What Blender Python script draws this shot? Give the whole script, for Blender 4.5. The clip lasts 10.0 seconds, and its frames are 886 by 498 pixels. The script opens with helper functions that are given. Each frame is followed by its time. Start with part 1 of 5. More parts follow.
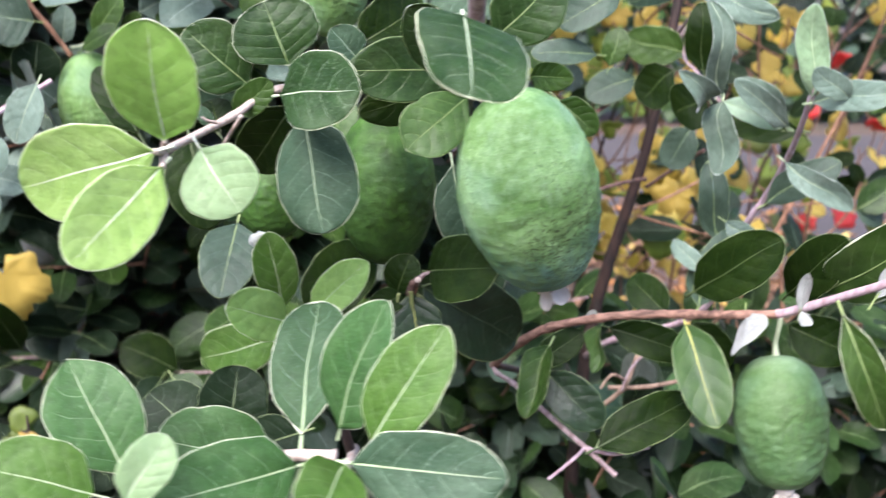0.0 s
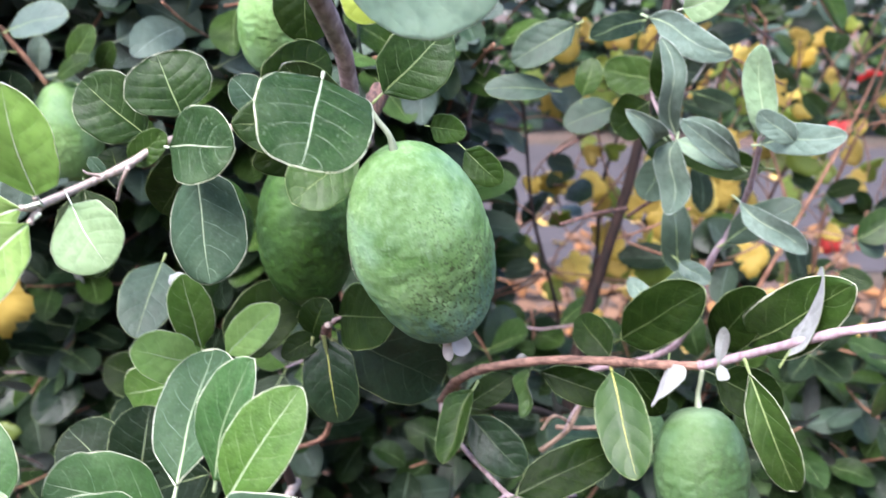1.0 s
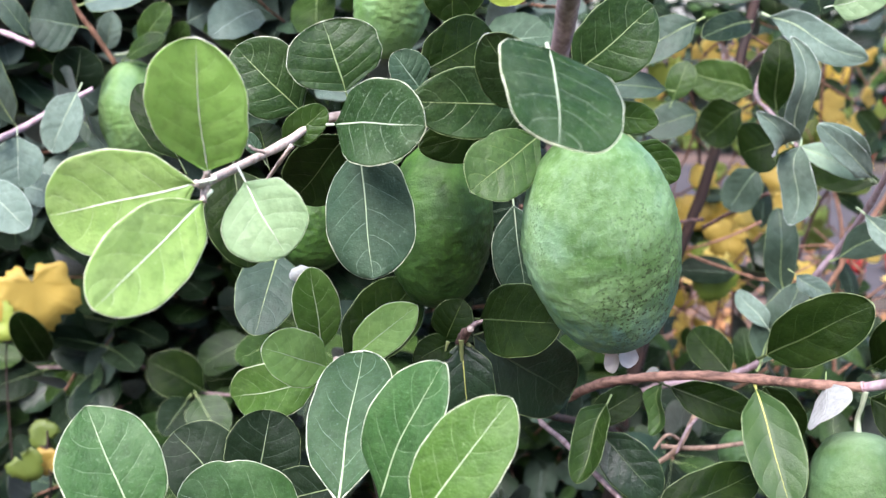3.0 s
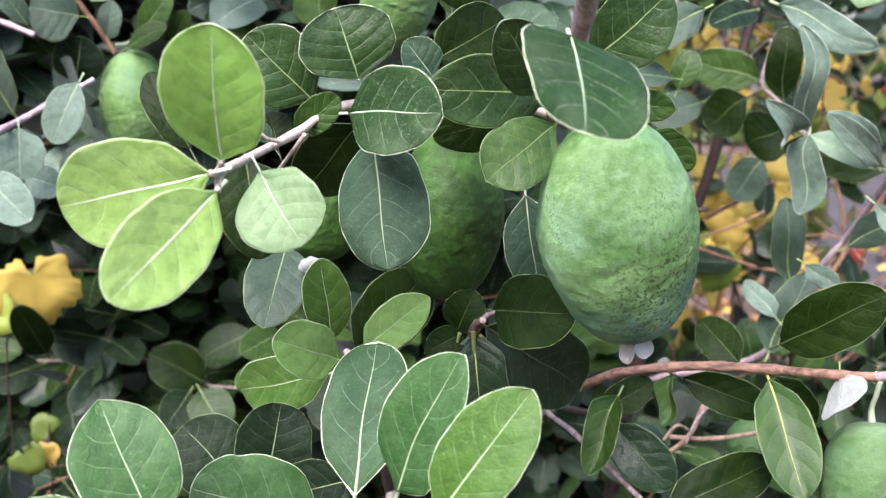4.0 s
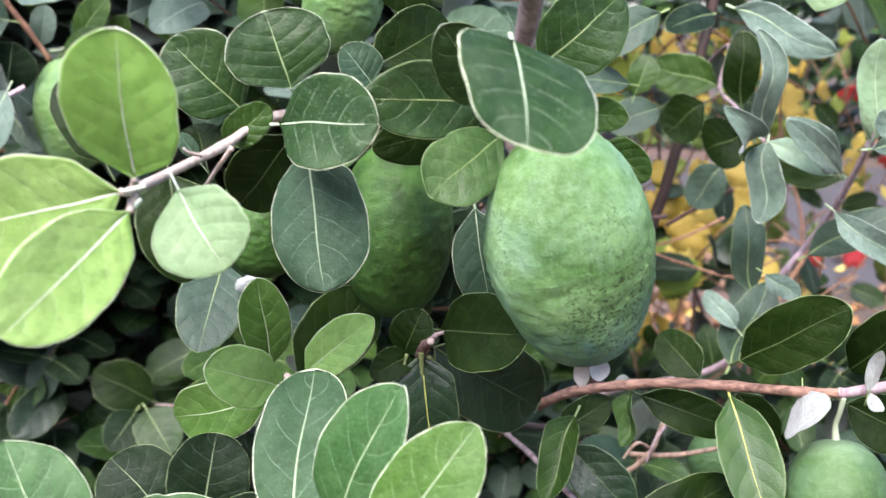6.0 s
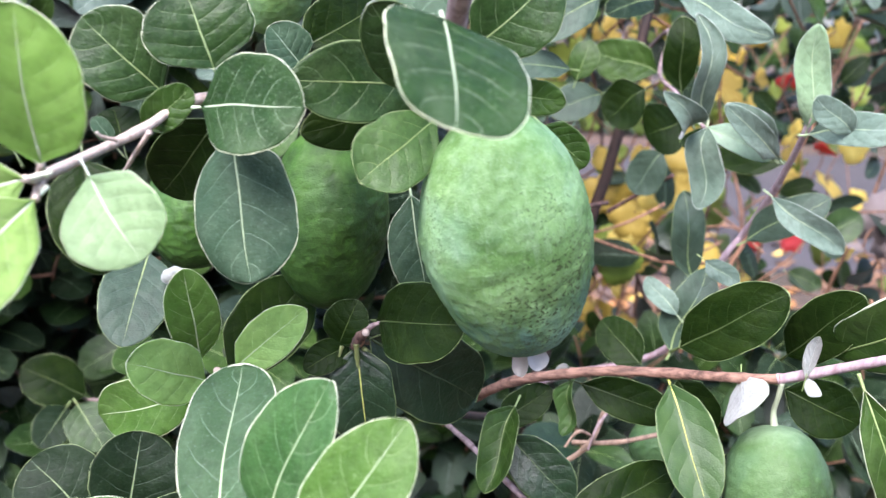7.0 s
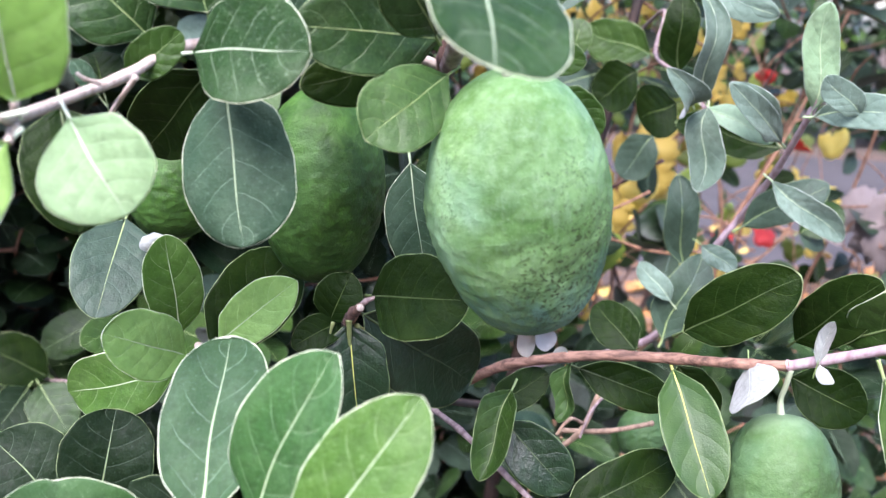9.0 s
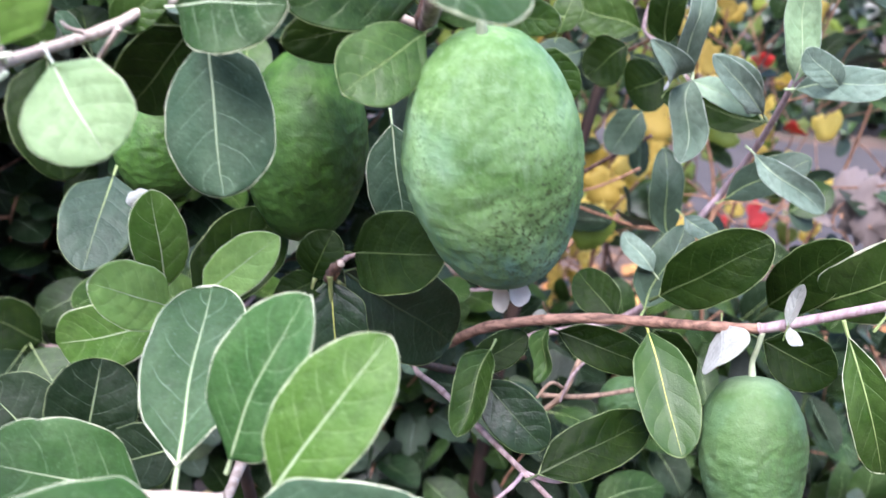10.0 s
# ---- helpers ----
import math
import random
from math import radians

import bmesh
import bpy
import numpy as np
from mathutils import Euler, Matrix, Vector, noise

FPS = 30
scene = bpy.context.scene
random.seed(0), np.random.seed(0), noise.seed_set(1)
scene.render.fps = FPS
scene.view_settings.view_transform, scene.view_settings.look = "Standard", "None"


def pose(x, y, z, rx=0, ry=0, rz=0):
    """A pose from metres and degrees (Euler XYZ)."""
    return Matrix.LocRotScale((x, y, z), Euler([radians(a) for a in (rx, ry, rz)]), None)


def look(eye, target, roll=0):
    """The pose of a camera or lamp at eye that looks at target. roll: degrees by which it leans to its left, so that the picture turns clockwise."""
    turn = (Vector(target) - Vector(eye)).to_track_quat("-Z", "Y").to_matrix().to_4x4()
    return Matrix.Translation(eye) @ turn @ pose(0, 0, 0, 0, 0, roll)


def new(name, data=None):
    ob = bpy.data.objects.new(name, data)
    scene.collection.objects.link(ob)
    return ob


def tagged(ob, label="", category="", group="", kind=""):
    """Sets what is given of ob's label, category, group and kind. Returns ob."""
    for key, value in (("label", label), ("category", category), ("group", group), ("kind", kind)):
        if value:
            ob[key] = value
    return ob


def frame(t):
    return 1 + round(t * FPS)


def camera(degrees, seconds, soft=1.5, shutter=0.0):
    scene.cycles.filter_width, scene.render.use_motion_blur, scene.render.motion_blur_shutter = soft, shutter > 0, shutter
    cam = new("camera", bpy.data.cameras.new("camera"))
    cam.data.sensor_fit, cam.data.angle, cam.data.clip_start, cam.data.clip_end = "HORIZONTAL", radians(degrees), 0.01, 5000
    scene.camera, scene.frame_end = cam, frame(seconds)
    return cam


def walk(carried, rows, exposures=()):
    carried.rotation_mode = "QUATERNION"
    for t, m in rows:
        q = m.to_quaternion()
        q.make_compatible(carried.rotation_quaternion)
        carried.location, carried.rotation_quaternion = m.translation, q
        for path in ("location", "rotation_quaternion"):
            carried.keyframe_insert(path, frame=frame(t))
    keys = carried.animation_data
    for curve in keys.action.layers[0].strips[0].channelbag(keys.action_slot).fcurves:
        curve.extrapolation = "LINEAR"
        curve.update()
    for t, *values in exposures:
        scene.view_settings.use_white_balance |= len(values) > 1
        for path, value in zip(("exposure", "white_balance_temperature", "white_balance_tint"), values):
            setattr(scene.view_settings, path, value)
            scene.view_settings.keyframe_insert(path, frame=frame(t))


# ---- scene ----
cam = camera(52.4, 10.0, soft=1.3, shutter=0.6)
# a small sensor: the far leaves are a little out of focus
cam.data.dof.use_dof, cam.data.dof.focus_distance, cam.data.dof.aperture_fstop = True, 0.288, 18.0
METRES, EYE, TILT, LEAN, TURN = 0.27, 1.0, -16.0, 0.0, 0.0
ROWS = [
    (0.0, 0.0, 0.0, 0.0, 0.0, 0.0, -0.0),
    (0.5, 0.1357, -0.0068, 0.0358, 1.59, -0.99, -2.91),
    (1.0, 0.1929, 0.0073, 0.0586, 3.01, 0.38, -1.03),
    (1.5, 0.1349, -0.0311, 0.0643, 6.22, 0.7, -2.68),
    (2.0, 0.0385, -0.0109, 0.0447, 5.6, 0.65, -4.19),
    (2.5, -0.011, 0.0768, 0.0436, 2.75, 1.15, -3.68),
    (4.0, -0.0589, 0.1154, 0.0354, 1.57, 0.47, -2.92),
    (4.5, -0.0625, 0.1182, 0.0411, 2.64, 0.72, -2.83),
    (5.0, -0.0338, 0.1118, 0.059, 2.49, 1.04, -2.29),
    (5.5, -0.0344, 0.1356, 0.0811, 1.1, 1.23, -1.91),
    (6.0, -0.0371, 0.1788, 0.052, -0.68, 0.88, -2.29),
    (7.5, -0.0182, 0.2555, 0.0602, -5.07, -0.38, -1.92),
    (8.0, -0.0424, 0.3177, 0.045, -5.56, -0.97, -2.45),
    (8.5, -0.0602, 0.2922, 0.0321, -6.02, -0.63, -2.88),
    (9.0, -0.0563, 0.2793, 0.0295, -6.24, -0.23, -3.12),
    (9.5, -0.0656, 0.2285, 0.0156, -6.38, -0.39, -3.44),
    (10.0, -0.0346, 0.2509, 0.0029, -6.28, -1.28, -3.84),
]
walk(cam, [(t, pose(0, 0, EYE, TILT, LEAN, TURN) @ pose(METRES * x, METRES * y, METRES * z, 90 + pitch, roll, yaw)) for t, x, y, z, yaw, pitch, roll in ROWS], [(0.0, 1.99, 6290, 24), (1.0, 2.11, 6140, 26), (2.2, 2.01, 6090, 27), (4.2, 1.92, 6390, 22), (6.2, 2.01, 6290, 23), (8.0, 2.19, 5990, 27), (10.0, 2.07, 6040, 26)])

# ---- light: bright overcast sky ----
world = bpy.data.worlds.new("overcast_sky")
scene.world = world
world.use_nodes = True
wn = world.node_tree
sky = wn.nodes.new("ShaderNodeTexSky")
sky.sky_type, sky.sun_disc = "NISHITA", False
sky.sun_elevation, sky.sun_rotation, sky.air_density, sky.dust_density, sky.ozone_density = radians(52), radians(200), 1.0, 2.0, 1.0
back = wn.nodes["Background"]
back.inputs["Strength"].default_value = 0.135
wn.links.new(sky.outputs["Color"], back.inputs["Color"])
sun = new("sun", bpy.data.lights.new("sun", "SUN"))
sun.data.energy, sun.data.angle, sun.data.color = 2.8, radians(50), (1.0, 0.96, 0.92)
sun.matrix_world = look((-0.7, -1.1, 3.1), (0, 0.4, 0.9))


# ---- materials ----
def node(nt, kind, **values):
    n = nt.nodes.new(kind)
    for key, v in values.items():
        n.inputs[key.replace("_", " ")].default_value = v
    return n


def mth(nt, op, a, b=0.0, c=0.0):
    n = nt.nodes.new("ShaderNodeMath")
    n.operation = op
    for k, v in enumerate((a, b, c)):
        if isinstance(v, (int, float)):
            n.inputs[k].default_value = v
        else:
            nt.links.new(v, n.inputs[k])
    return n.outputs[0]


def ramp01(nt, x, lo, hi):
    n = nt.nodes.new("ShaderNodeMapRange")
    n.interpolation_type = "SMOOTHSTEP"
    nt.links.new(x, n.inputs["Value"])
    n.inputs["From Min"].default_value, n.inputs["From Max"].default_value = lo, hi
    return n.outputs[0]


def blend(nt, f, a, b):
    n = nt.nodes.new("ShaderNodeMix")
    n.data_type = "RGBA"
    for socket, v in ((n.inputs[0], f), (n.inputs[6], a), (n.inputs[7], b)):
        if isinstance(v, (int, float)):
            socket.default_value = v
        elif isinstance(v, tuple):
            socket.default_value = (*v, 1)
        else:
            nt.links.new(v, socket)
    return n.outputs[2]


def noise_tex(nt, scale, detail=3.0, rough=0.55, coords="Object"):
    tc = nt.nodes.new("ShaderNodeTexCoord")
    n = node(nt, "ShaderNodeTexNoise", Scale=scale, Detail=detail, Roughness=rough)
    nt.links.new(tc.outputs[coords], n.inputs["Vector"])
    return n.outputs["Fac"]


def material(name):
    m = bpy.data.materials.new(name)
    m.use_nodes = True
    return m, m.node_tree, m.node_tree.nodes["Principled BSDF"]


def leaf_material(name, low, high, vein, rough=0.42, through_light=0.22, sheen=0.0, veins=1.0, glow=(0.26, 0.42, 0.06), spec=0.32, hairs=1.0, relief=1.0):
    """A leaf's face: net of veins from the UV map, mottling, and light that comes through."""
    m, nt, bsdf = material(name)
    uv = nt.nodes.new("ShaderNodeUVMap")
    uv.uv_map = "UVMap"
    sep = nt.nodes.new("ShaderNodeSeparateXYZ")
    nt.links.new(uv.outputs[0], sep.inputs[0])
    wob = noise_tex(nt, 130.0, 2.0)
    wobc = mth(nt, "MULTIPLY", mth(nt, "SUBTRACT", wob, 0.5), 0.05)
    u, v = sep.outputs[0], mth(nt, "SUBTRACT", mth(nt, "MULTIPLY", sep.outputs[1], 2.0), 1.0)
    vv = mth(nt, "ABSOLUTE", mth(nt, "ADD", v, mth(nt, "MULTIPLY", wobc, 0.25)))
    # midrib, tapering towards the tip
    mid = mth(nt, "SUBTRACT", 1.0, ramp01(nt, mth(nt, "DIVIDE", vv, mth(nt, "SUBTRACT", 1.18, u)), 0.012, 0.030))
    # side veins: slanted, uneven, bowed towards the tip
    side = mth(nt, "GREATER_THAN", v, 0.0)
    s = mth(nt, "SUBTRACT", mth(nt, "MULTIPLY", mth(nt, "ADD", u, wobc), 5.2), mth(nt, "MULTIPLY", mth(nt, "POWER", vv, 1.35), 1.35))
    s = mth(nt, "ADD", s, mth(nt, "MULTIPLY", side, 0.45))
    f = mth(nt, "ABSOLUTE", mth(nt, "SUBTRACT", mth(nt, "FRACT", s), 0.5))
    lat = mth(nt, "SUBTRACT", 1.0, ramp01(nt, f, 0.005, 0.024))
    lat = mth(nt, "MULTIPLY", lat, mth(nt, "SUBTRACT", 1.0, ramp01(nt, vv, 0.55, 0.9)))
    tc = nt.nodes.new("ShaderNodeTexCoord")
    net = node(nt, "ShaderNodeTexVoronoi", Scale=420.0)
    net.feature = "DISTANCE_TO_EDGE"
    nt.links.new(tc.outputs["Object"], net.inputs["Vector"])
    fine = mth(nt, "SUBTRACT", 1.0, ramp01(nt, net.outputs["Distance"], 0.02, 0.10))
    mott = noise_tex(nt, 95.0, 4.0, 0.6)
    spot = noise_tex(nt, 700.0, 2.0, 0.5)
    grain = noise_tex(nt, 1700.0, 2.0, 0.6)
    info = nt.nodes.new("ShaderNodeObjectInfo")
    col = blend(nt, mth(nt, "ADD", mth(nt, "MULTIPLY", ramp01(nt, mott, 0.3, 0.72), 0.75), mth(nt, "MULTIPLY", info.outputs["Random"], 0.25)), low, high)
    bloom = noise_tex(nt, 42.0, 3.0, 0.6)
    col = blend(nt, mth(nt, "MULTIPLY", ramp01(nt, bloom, 0.46, 0.70), 0.07), col, vein)
    col = blend(nt, mth(nt, "MULTIPLY", ramp01(nt, spot, 0.64, 0.78), 0.10 * hairs), col, vein)
    col = blend(nt, mth(nt, "MULTIPLY", ramp01(nt, grain, 0.60, 0.76), 0.09 * hairs), col, vein)
    # puckered blade: small darker hollows
    pucker = noise_tex(nt, 330.0, 4.0, 0.6)
    col = blend(nt, mth(nt, "MULTIPLY", ramp01(nt, pucker, 0.45, 0.64), 0.42 * relief), col, tuple(0.6 * c for c in low))
    col = blend(nt, mth(nt, "MULTIPLY", fine, 0.014 * veins), col, vein)
    lat = mth(nt, "MULTIPLY", lat, mth(nt, "ADD", 0.35, mth(nt, "MULTIPLY", ramp01(nt, wob, 0.38, 0.60), 0.65)))
    col = blend(nt, mth(nt, "MULTIPLY", lat, 0.30 * veins), col, vein)
    col = blend(nt, mth(nt, "MULTIPLY", mid, 0.92), col, vein)
    nt.links.new(col, bsdf.inputs["Base Color"])
    nt.links.new(mth(nt, "ADD", rough, mth(nt, "MULTIPLY", mott, 0.16)), bsdf.inputs["Roughness"])
    bsdf.inputs["Specular IOR Level"].default_value = spec
    bsdf.inputs["Sheen Weight"].default_value = sheen
    bsdf.inputs["Sheen Roughness"].default_value = 0.6
    swell = mth(nt, "MULTIPLY", mth(nt, "SUBTRACT", 1.0, mth(nt, "MULTIPLY", mth(nt, "SUBTRACT", 0.5, f), mth(nt, "SUBTRACT", 0.5, f))), 0.7)
    h = mth(nt, "ADD", mth(nt, "MULTIPLY", mid, -0.6), mth(nt, "ADD", mth(nt, "MULTIPLY", lat, -0.12), swell))
    h = mth(nt, "ADD", h, mth(nt, "ADD", mth(nt, "MULTIPLY", fine, -0.02), mth(nt, "ADD", mth(nt, "ADD", mth(nt, "MULTIPLY", mott, 1.1 * relief), mth(nt, "MULTIPLY", pucker, -0.5 * relief)), mth(nt, "MULTIPLY", grain, 0.22))))
    bump = node(nt, "ShaderNodeBump", Strength=0.8, Distance=0.0009)
    nt.links.new(h, bump.inputs["Height"])
    nt.links.new(bump.outputs[0], bsdf.inputs["Normal"])
    tl = nt.nodes.new("ShaderNodeBsdfTranslucent")
    nt.links.new(blend(nt, 0.5, col, glow), tl.inputs["Color"])
    mix = nt.nodes.new("ShaderNodeMixShader")
    mix.inputs[0].default_value = through_light
    nt.links.new(bsdf.outputs[0], mix.inputs[1])
    nt.links.new(tl.outputs[0], mix.inputs[2])
    nt.links.new(mix.outputs[0], nt.nodes["Material Output"].inputs["Surface"])
    return m


def plain_leaf(name, low, high, rough=0.6, through_light=0.2, scale=90.0):
    m, nt, bsdf = material(name)
    n = noise_tex(nt, scale, 4.0)
    info = nt.nodes.new("ShaderNodeObjectInfo")
    geo = nt.nodes.new("ShaderNodeNewGeometry")
    f = mth(nt, "ADD", mth(nt, "MULTIPLY", n, 0.5), mth(nt, "MULTIPLY", mth(nt, "FRACT", mth(nt, "ADD", info.outputs["Random"], geo.outputs["Random Per Island"])), 0.5))
    col = blend(nt, f, low, high)
    nt.links.new(col, bsdf.inputs["Base Color"])
    bsdf.inputs["Roughness"].default_value = rough
    bump = node(nt, "ShaderNodeBump", Strength=0.3, Distance=0.0008)
    nt.links.new(n, bump.inputs["Height"])
    nt.links.new(bump.outputs[0], bsdf.inputs["Normal"])
    tl = nt.nodes.new("ShaderNodeBsdfTranslucent")
    nt.links.new(col, tl.inputs["Color"])
    mix = nt.nodes.new("ShaderNodeMixShader")
    mix.inputs[0].default_value = through_light
    nt.links.new(bsdf.outputs[0], mix.inputs[1])
    nt.links.new(tl.outputs[0], mix.inputs[2])
    nt.links.new(mix.outputs[0], nt.nodes["Material Output"].inputs["Surface"])
    return m


FACES = {
    "young": leaf_material("leaf_young", (0.205, 0.360, 0.082), (0.285, 0.440, 0.125), (0.68, 0.80, 0.52), 0.46, 0.42, glow=(0.42, 0.66, 0.20)),
    # brightened copy of young: light from behind is put into colour and translucency
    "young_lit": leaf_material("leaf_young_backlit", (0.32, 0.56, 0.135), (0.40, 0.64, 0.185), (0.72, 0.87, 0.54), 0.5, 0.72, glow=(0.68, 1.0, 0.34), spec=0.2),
    "young2": leaf_material("leaf_young_soft", (0.155, 0.310, 0.075), (0.22, 0.39, 0.110), (0.58, 0.73, 0.40), 0.46, 0.38, glow=(0.48, 0.72, 0.15), spec=0.28),
    "pale": leaf_material("leaf_pale_young", (0.215, 0.355, 0.165), (0.290, 0.430, 0.225), (0.74, 0.82, 0.62), 0.5, 0.42, glow=(0.48, 0.68, 0.33)),
    "lime": leaf_material("leaf_lime", (0.30, 0.42, 0.05), (0.40, 0.50, 0.08), (0.52, 0.60, 0.2), 0.5, 0.4, glow=(0.7, 0.85, 0.15)),
    "midlight": leaf_material("leaf_light", (0.036, 0.098, 0.012), (0.060, 0.134, 0.022), (0.46, 0.64, 0.30), 0.42, 0.22, hairs=1.4, spec=0.20, glow=(0.22, 0.40, 0.03)),
    "mid": leaf_material("leaf_mid", (0.027, 0.068, 0.014), (0.050, 0.110, 0.025), (0.30, 0.42, 0.15), 0.36, 0.13, spec=0.25),
    "shiny": leaf_material("leaf_shiny", (0.015, 0.048, 0.007), (0.030, 0.076, 0.014), (0.30, 0.42, 0.16), 0.36, 0.10, veins=0.4, spec=0.40, relief=0.25),
    "midblue": leaf_material("leaf_grey_green", (0.021, 0.072, 0.016), (0.039, 0.105, 0.027), (0.42, 0.60, 0.34), 0.42, 0.16, hairs=1.6, spec=0.20),
    "mature": leaf_material("leaf_mature", (0.014, 0.040, 0.005), (0.032, 0.073, 0.011), (0.30, 0.42, 0.17), 0.30, 0.12, veins=1.2, spec=0.20),
    # deep green darkened to near black: shade from neighbours is put into the colour
    "dark": leaf_material("leaf_deep_shaded", (0.004, 0.012, 0.0015), (0.009, 0.022, 0.003), (0.09, 0.14, 0.03), 0.34, 0.03, veins=0.6, spec=0.07),
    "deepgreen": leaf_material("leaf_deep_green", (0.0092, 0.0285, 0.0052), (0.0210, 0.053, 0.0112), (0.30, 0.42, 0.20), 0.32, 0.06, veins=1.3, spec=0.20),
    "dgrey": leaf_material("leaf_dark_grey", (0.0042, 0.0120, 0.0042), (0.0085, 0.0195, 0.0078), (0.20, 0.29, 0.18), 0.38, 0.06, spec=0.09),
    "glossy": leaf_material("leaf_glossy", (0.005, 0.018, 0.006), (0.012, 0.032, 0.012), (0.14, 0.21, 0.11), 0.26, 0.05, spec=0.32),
    "blue": leaf_material("leaf_blue_green", (0.022, 0.054, 0.027), (0.039, 0.078, 0.041), (0.42, 0.58, 0.40), 0.48, 0.12, spec=0.16, hairs=1.5),
    "bluegreen": leaf_material("leaf_sea_green", (0.021, 0.055, 0.020), (0.038, 0.082, 0.033), (0.42, 0.58, 0.40), 0.48, 0.13, spec=0.16, hairs=1.4),
    "fuzzy": leaf_material("leaf_felted_green", (0.0075, 0.0290, 0.0048), (0.0170, 0.0500, 0.0110), (0.48, 0.62, 0.40), 0.50, 0.10, veins=1.1, spec=0.14, hairs=2.2),
    "silverblue": leaf_material("leaf_dull_blue", (0.019, 0.043, 0.024), (0.038, 0.070, 0.041), (0.20, 0.29, 0.23), 0.42, 0.10, 0.05, 0.6, spec=0.25),
    "greyblue": leaf_material("leaf_grey_blue", (0.038, 0.076, 0.054), (0.068, 0.112, 0.082), (0.28, 0.38, 0.31), 0.45, 0.12, 0.12, 0.6),
    "silver": leaf_material("leaf_silvery", (0.078, 0.136, 0.096), (0.135, 0.205, 0.152), (0.42, 0.52, 0.42), 0.55, 0.15, 0.12, 0.6),
    "silverdull": leaf_material("leaf_silvery_dull", (0.046, 0.088, 0.056), (0.086, 0.138, 0.094), (0.40, 0.50, 0.40), 0.55, 0.15, 0.12, 0.6),
    # brightened silvery copy, its light from above put into colour and translucency
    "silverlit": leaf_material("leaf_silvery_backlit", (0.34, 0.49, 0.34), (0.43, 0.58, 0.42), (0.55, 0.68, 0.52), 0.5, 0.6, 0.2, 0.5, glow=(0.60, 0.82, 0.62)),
    "silverlight": leaf_material("leaf_silvery_green", (0.15, 0.27, 0.13), (0.23, 0.35, 0.19), (0.46, 0.58, 0.40), 0.55, 0.2, 0.15, 0.5),
}
UNDERSIDE = leaf_material("leaf_underside_felt", (0.235, 0.265, 0.235), (0.33, 0.36, 0.33), (0.48, 0.52, 0.46), 0.8, 0.12, 0.2, 0.6)
# pale underside darkened for inner leaves: the bush's shade put into its colour
UNDERSIDE_SHADED = leaf_material("leaf_underside_shaded", (0.035, 0.056, 0.038), (0.062, 0.088, 0.066), (0.12, 0.155, 0.11), 0.7, 0.10, 0.15, 0.6)
YELLOW_RIB = plain_leaf("yellow_midrib", (0.42, 0.46, 0.08), (0.55, 0.56, 0.14), 0.45, 0.1)

OLIVE_RIB = plain_leaf("olive_stalk", (0.13, 0.17, 0.05), (0.24, 0.28, 0.11), 0.6, 0.1, 300.0)


def rim_material(name, low, high):
    return plain_leaf(name, low, high, 0.55, 0.35, 300.0)


RIM_LIGHT = rim_material("leaf_rim_pale", (0.58, 0.67, 0.42), (0.78, 0.84, 0.62))
RIM_DULL = rim_material("leaf_rim_dull", (0.17, 0.25, 0.085), (0.30, 0.39, 0.17))
RIM_SILVER = rim_material("leaf_rim_silver", (0.34, 0.43, 0.34), (0.50, 0.58, 0.48))
# darkened rim copy for inner leaves, shade included in the colour
RIM_SHADED = rim_material("leaf_rim_shaded", (0.035, 0.06, 0.022), (0.07, 0.11, 0.045))


def bark(name, low, high, scale=300.0, stretch=0.25, along=(1, 1)):
    m, nt, bsdf = material(name)
    tc = nt.nodes.new("ShaderNodeTexCoord")
    mp = node(nt, "ShaderNodeMapping")
    mp.inputs["Scale"].default_value = (*along, stretch)
    nt.links.new(tc.outputs["Object"], mp.inputs[0])
    n = node(nt, "ShaderNodeTexNoise", Scale=scale, Detail=5.0, Roughness=0.65)
    nt.links.new(mp.outputs[0], n.inputs["Vector"])
    nt.links.new(blend(nt, ramp01(nt, n.outputs["Fac"], 0.3, 0.7), low, high), bsdf.inputs["Base Color"])
    bsdf.inputs["Roughness"].default_value = 0.8
    bump = node(nt, "ShaderNodeBump", Strength=0.8, Distance=0.0010)
    nt.links.new(n.outputs["Fac"], bump.inputs["Height"])
    nt.links.new(bump.outputs[0], bsdf.inputs["Normal"])
    return m


bark_grey = bark("bark_grey_brown", (0.12, 0.08, 0.075), (0.32, 0.25, 0.24))
bark_tan = bark("bark_tan", (0.13, 0.085, 0.055), (0.34, 0.24, 0.165))
bark_young = bark("bark_young_pinkish", (0.27, 0.215, 0.165), (0.46, 0.40, 0.345))
bark_brown = bark("bark_red_brown", (0.13, 0.062, 0.035), (0.36, 0.20, 0.12))
bark_peel = bark("bark_peeling_brown", (0.060, 0.030, 0.019), (0.27, 0.155, 0.105), 420.0, 1.0, (0.16, 1))
bark_pink = bark("bark_pinkish_grey", (0.26, 0.17, 0.18), (0.42, 0.34, 0.36))
bark_scaly = bark("bark_scaly_brown", (0.018, 0.010, 0.008), (0.17, 0.095, 0.07), 330.0, 0.6)
bark_old = bark("bark_old_brown", (0.008, 0.005, 0.003), (0.034, 0.016, 0.010), 160.0)

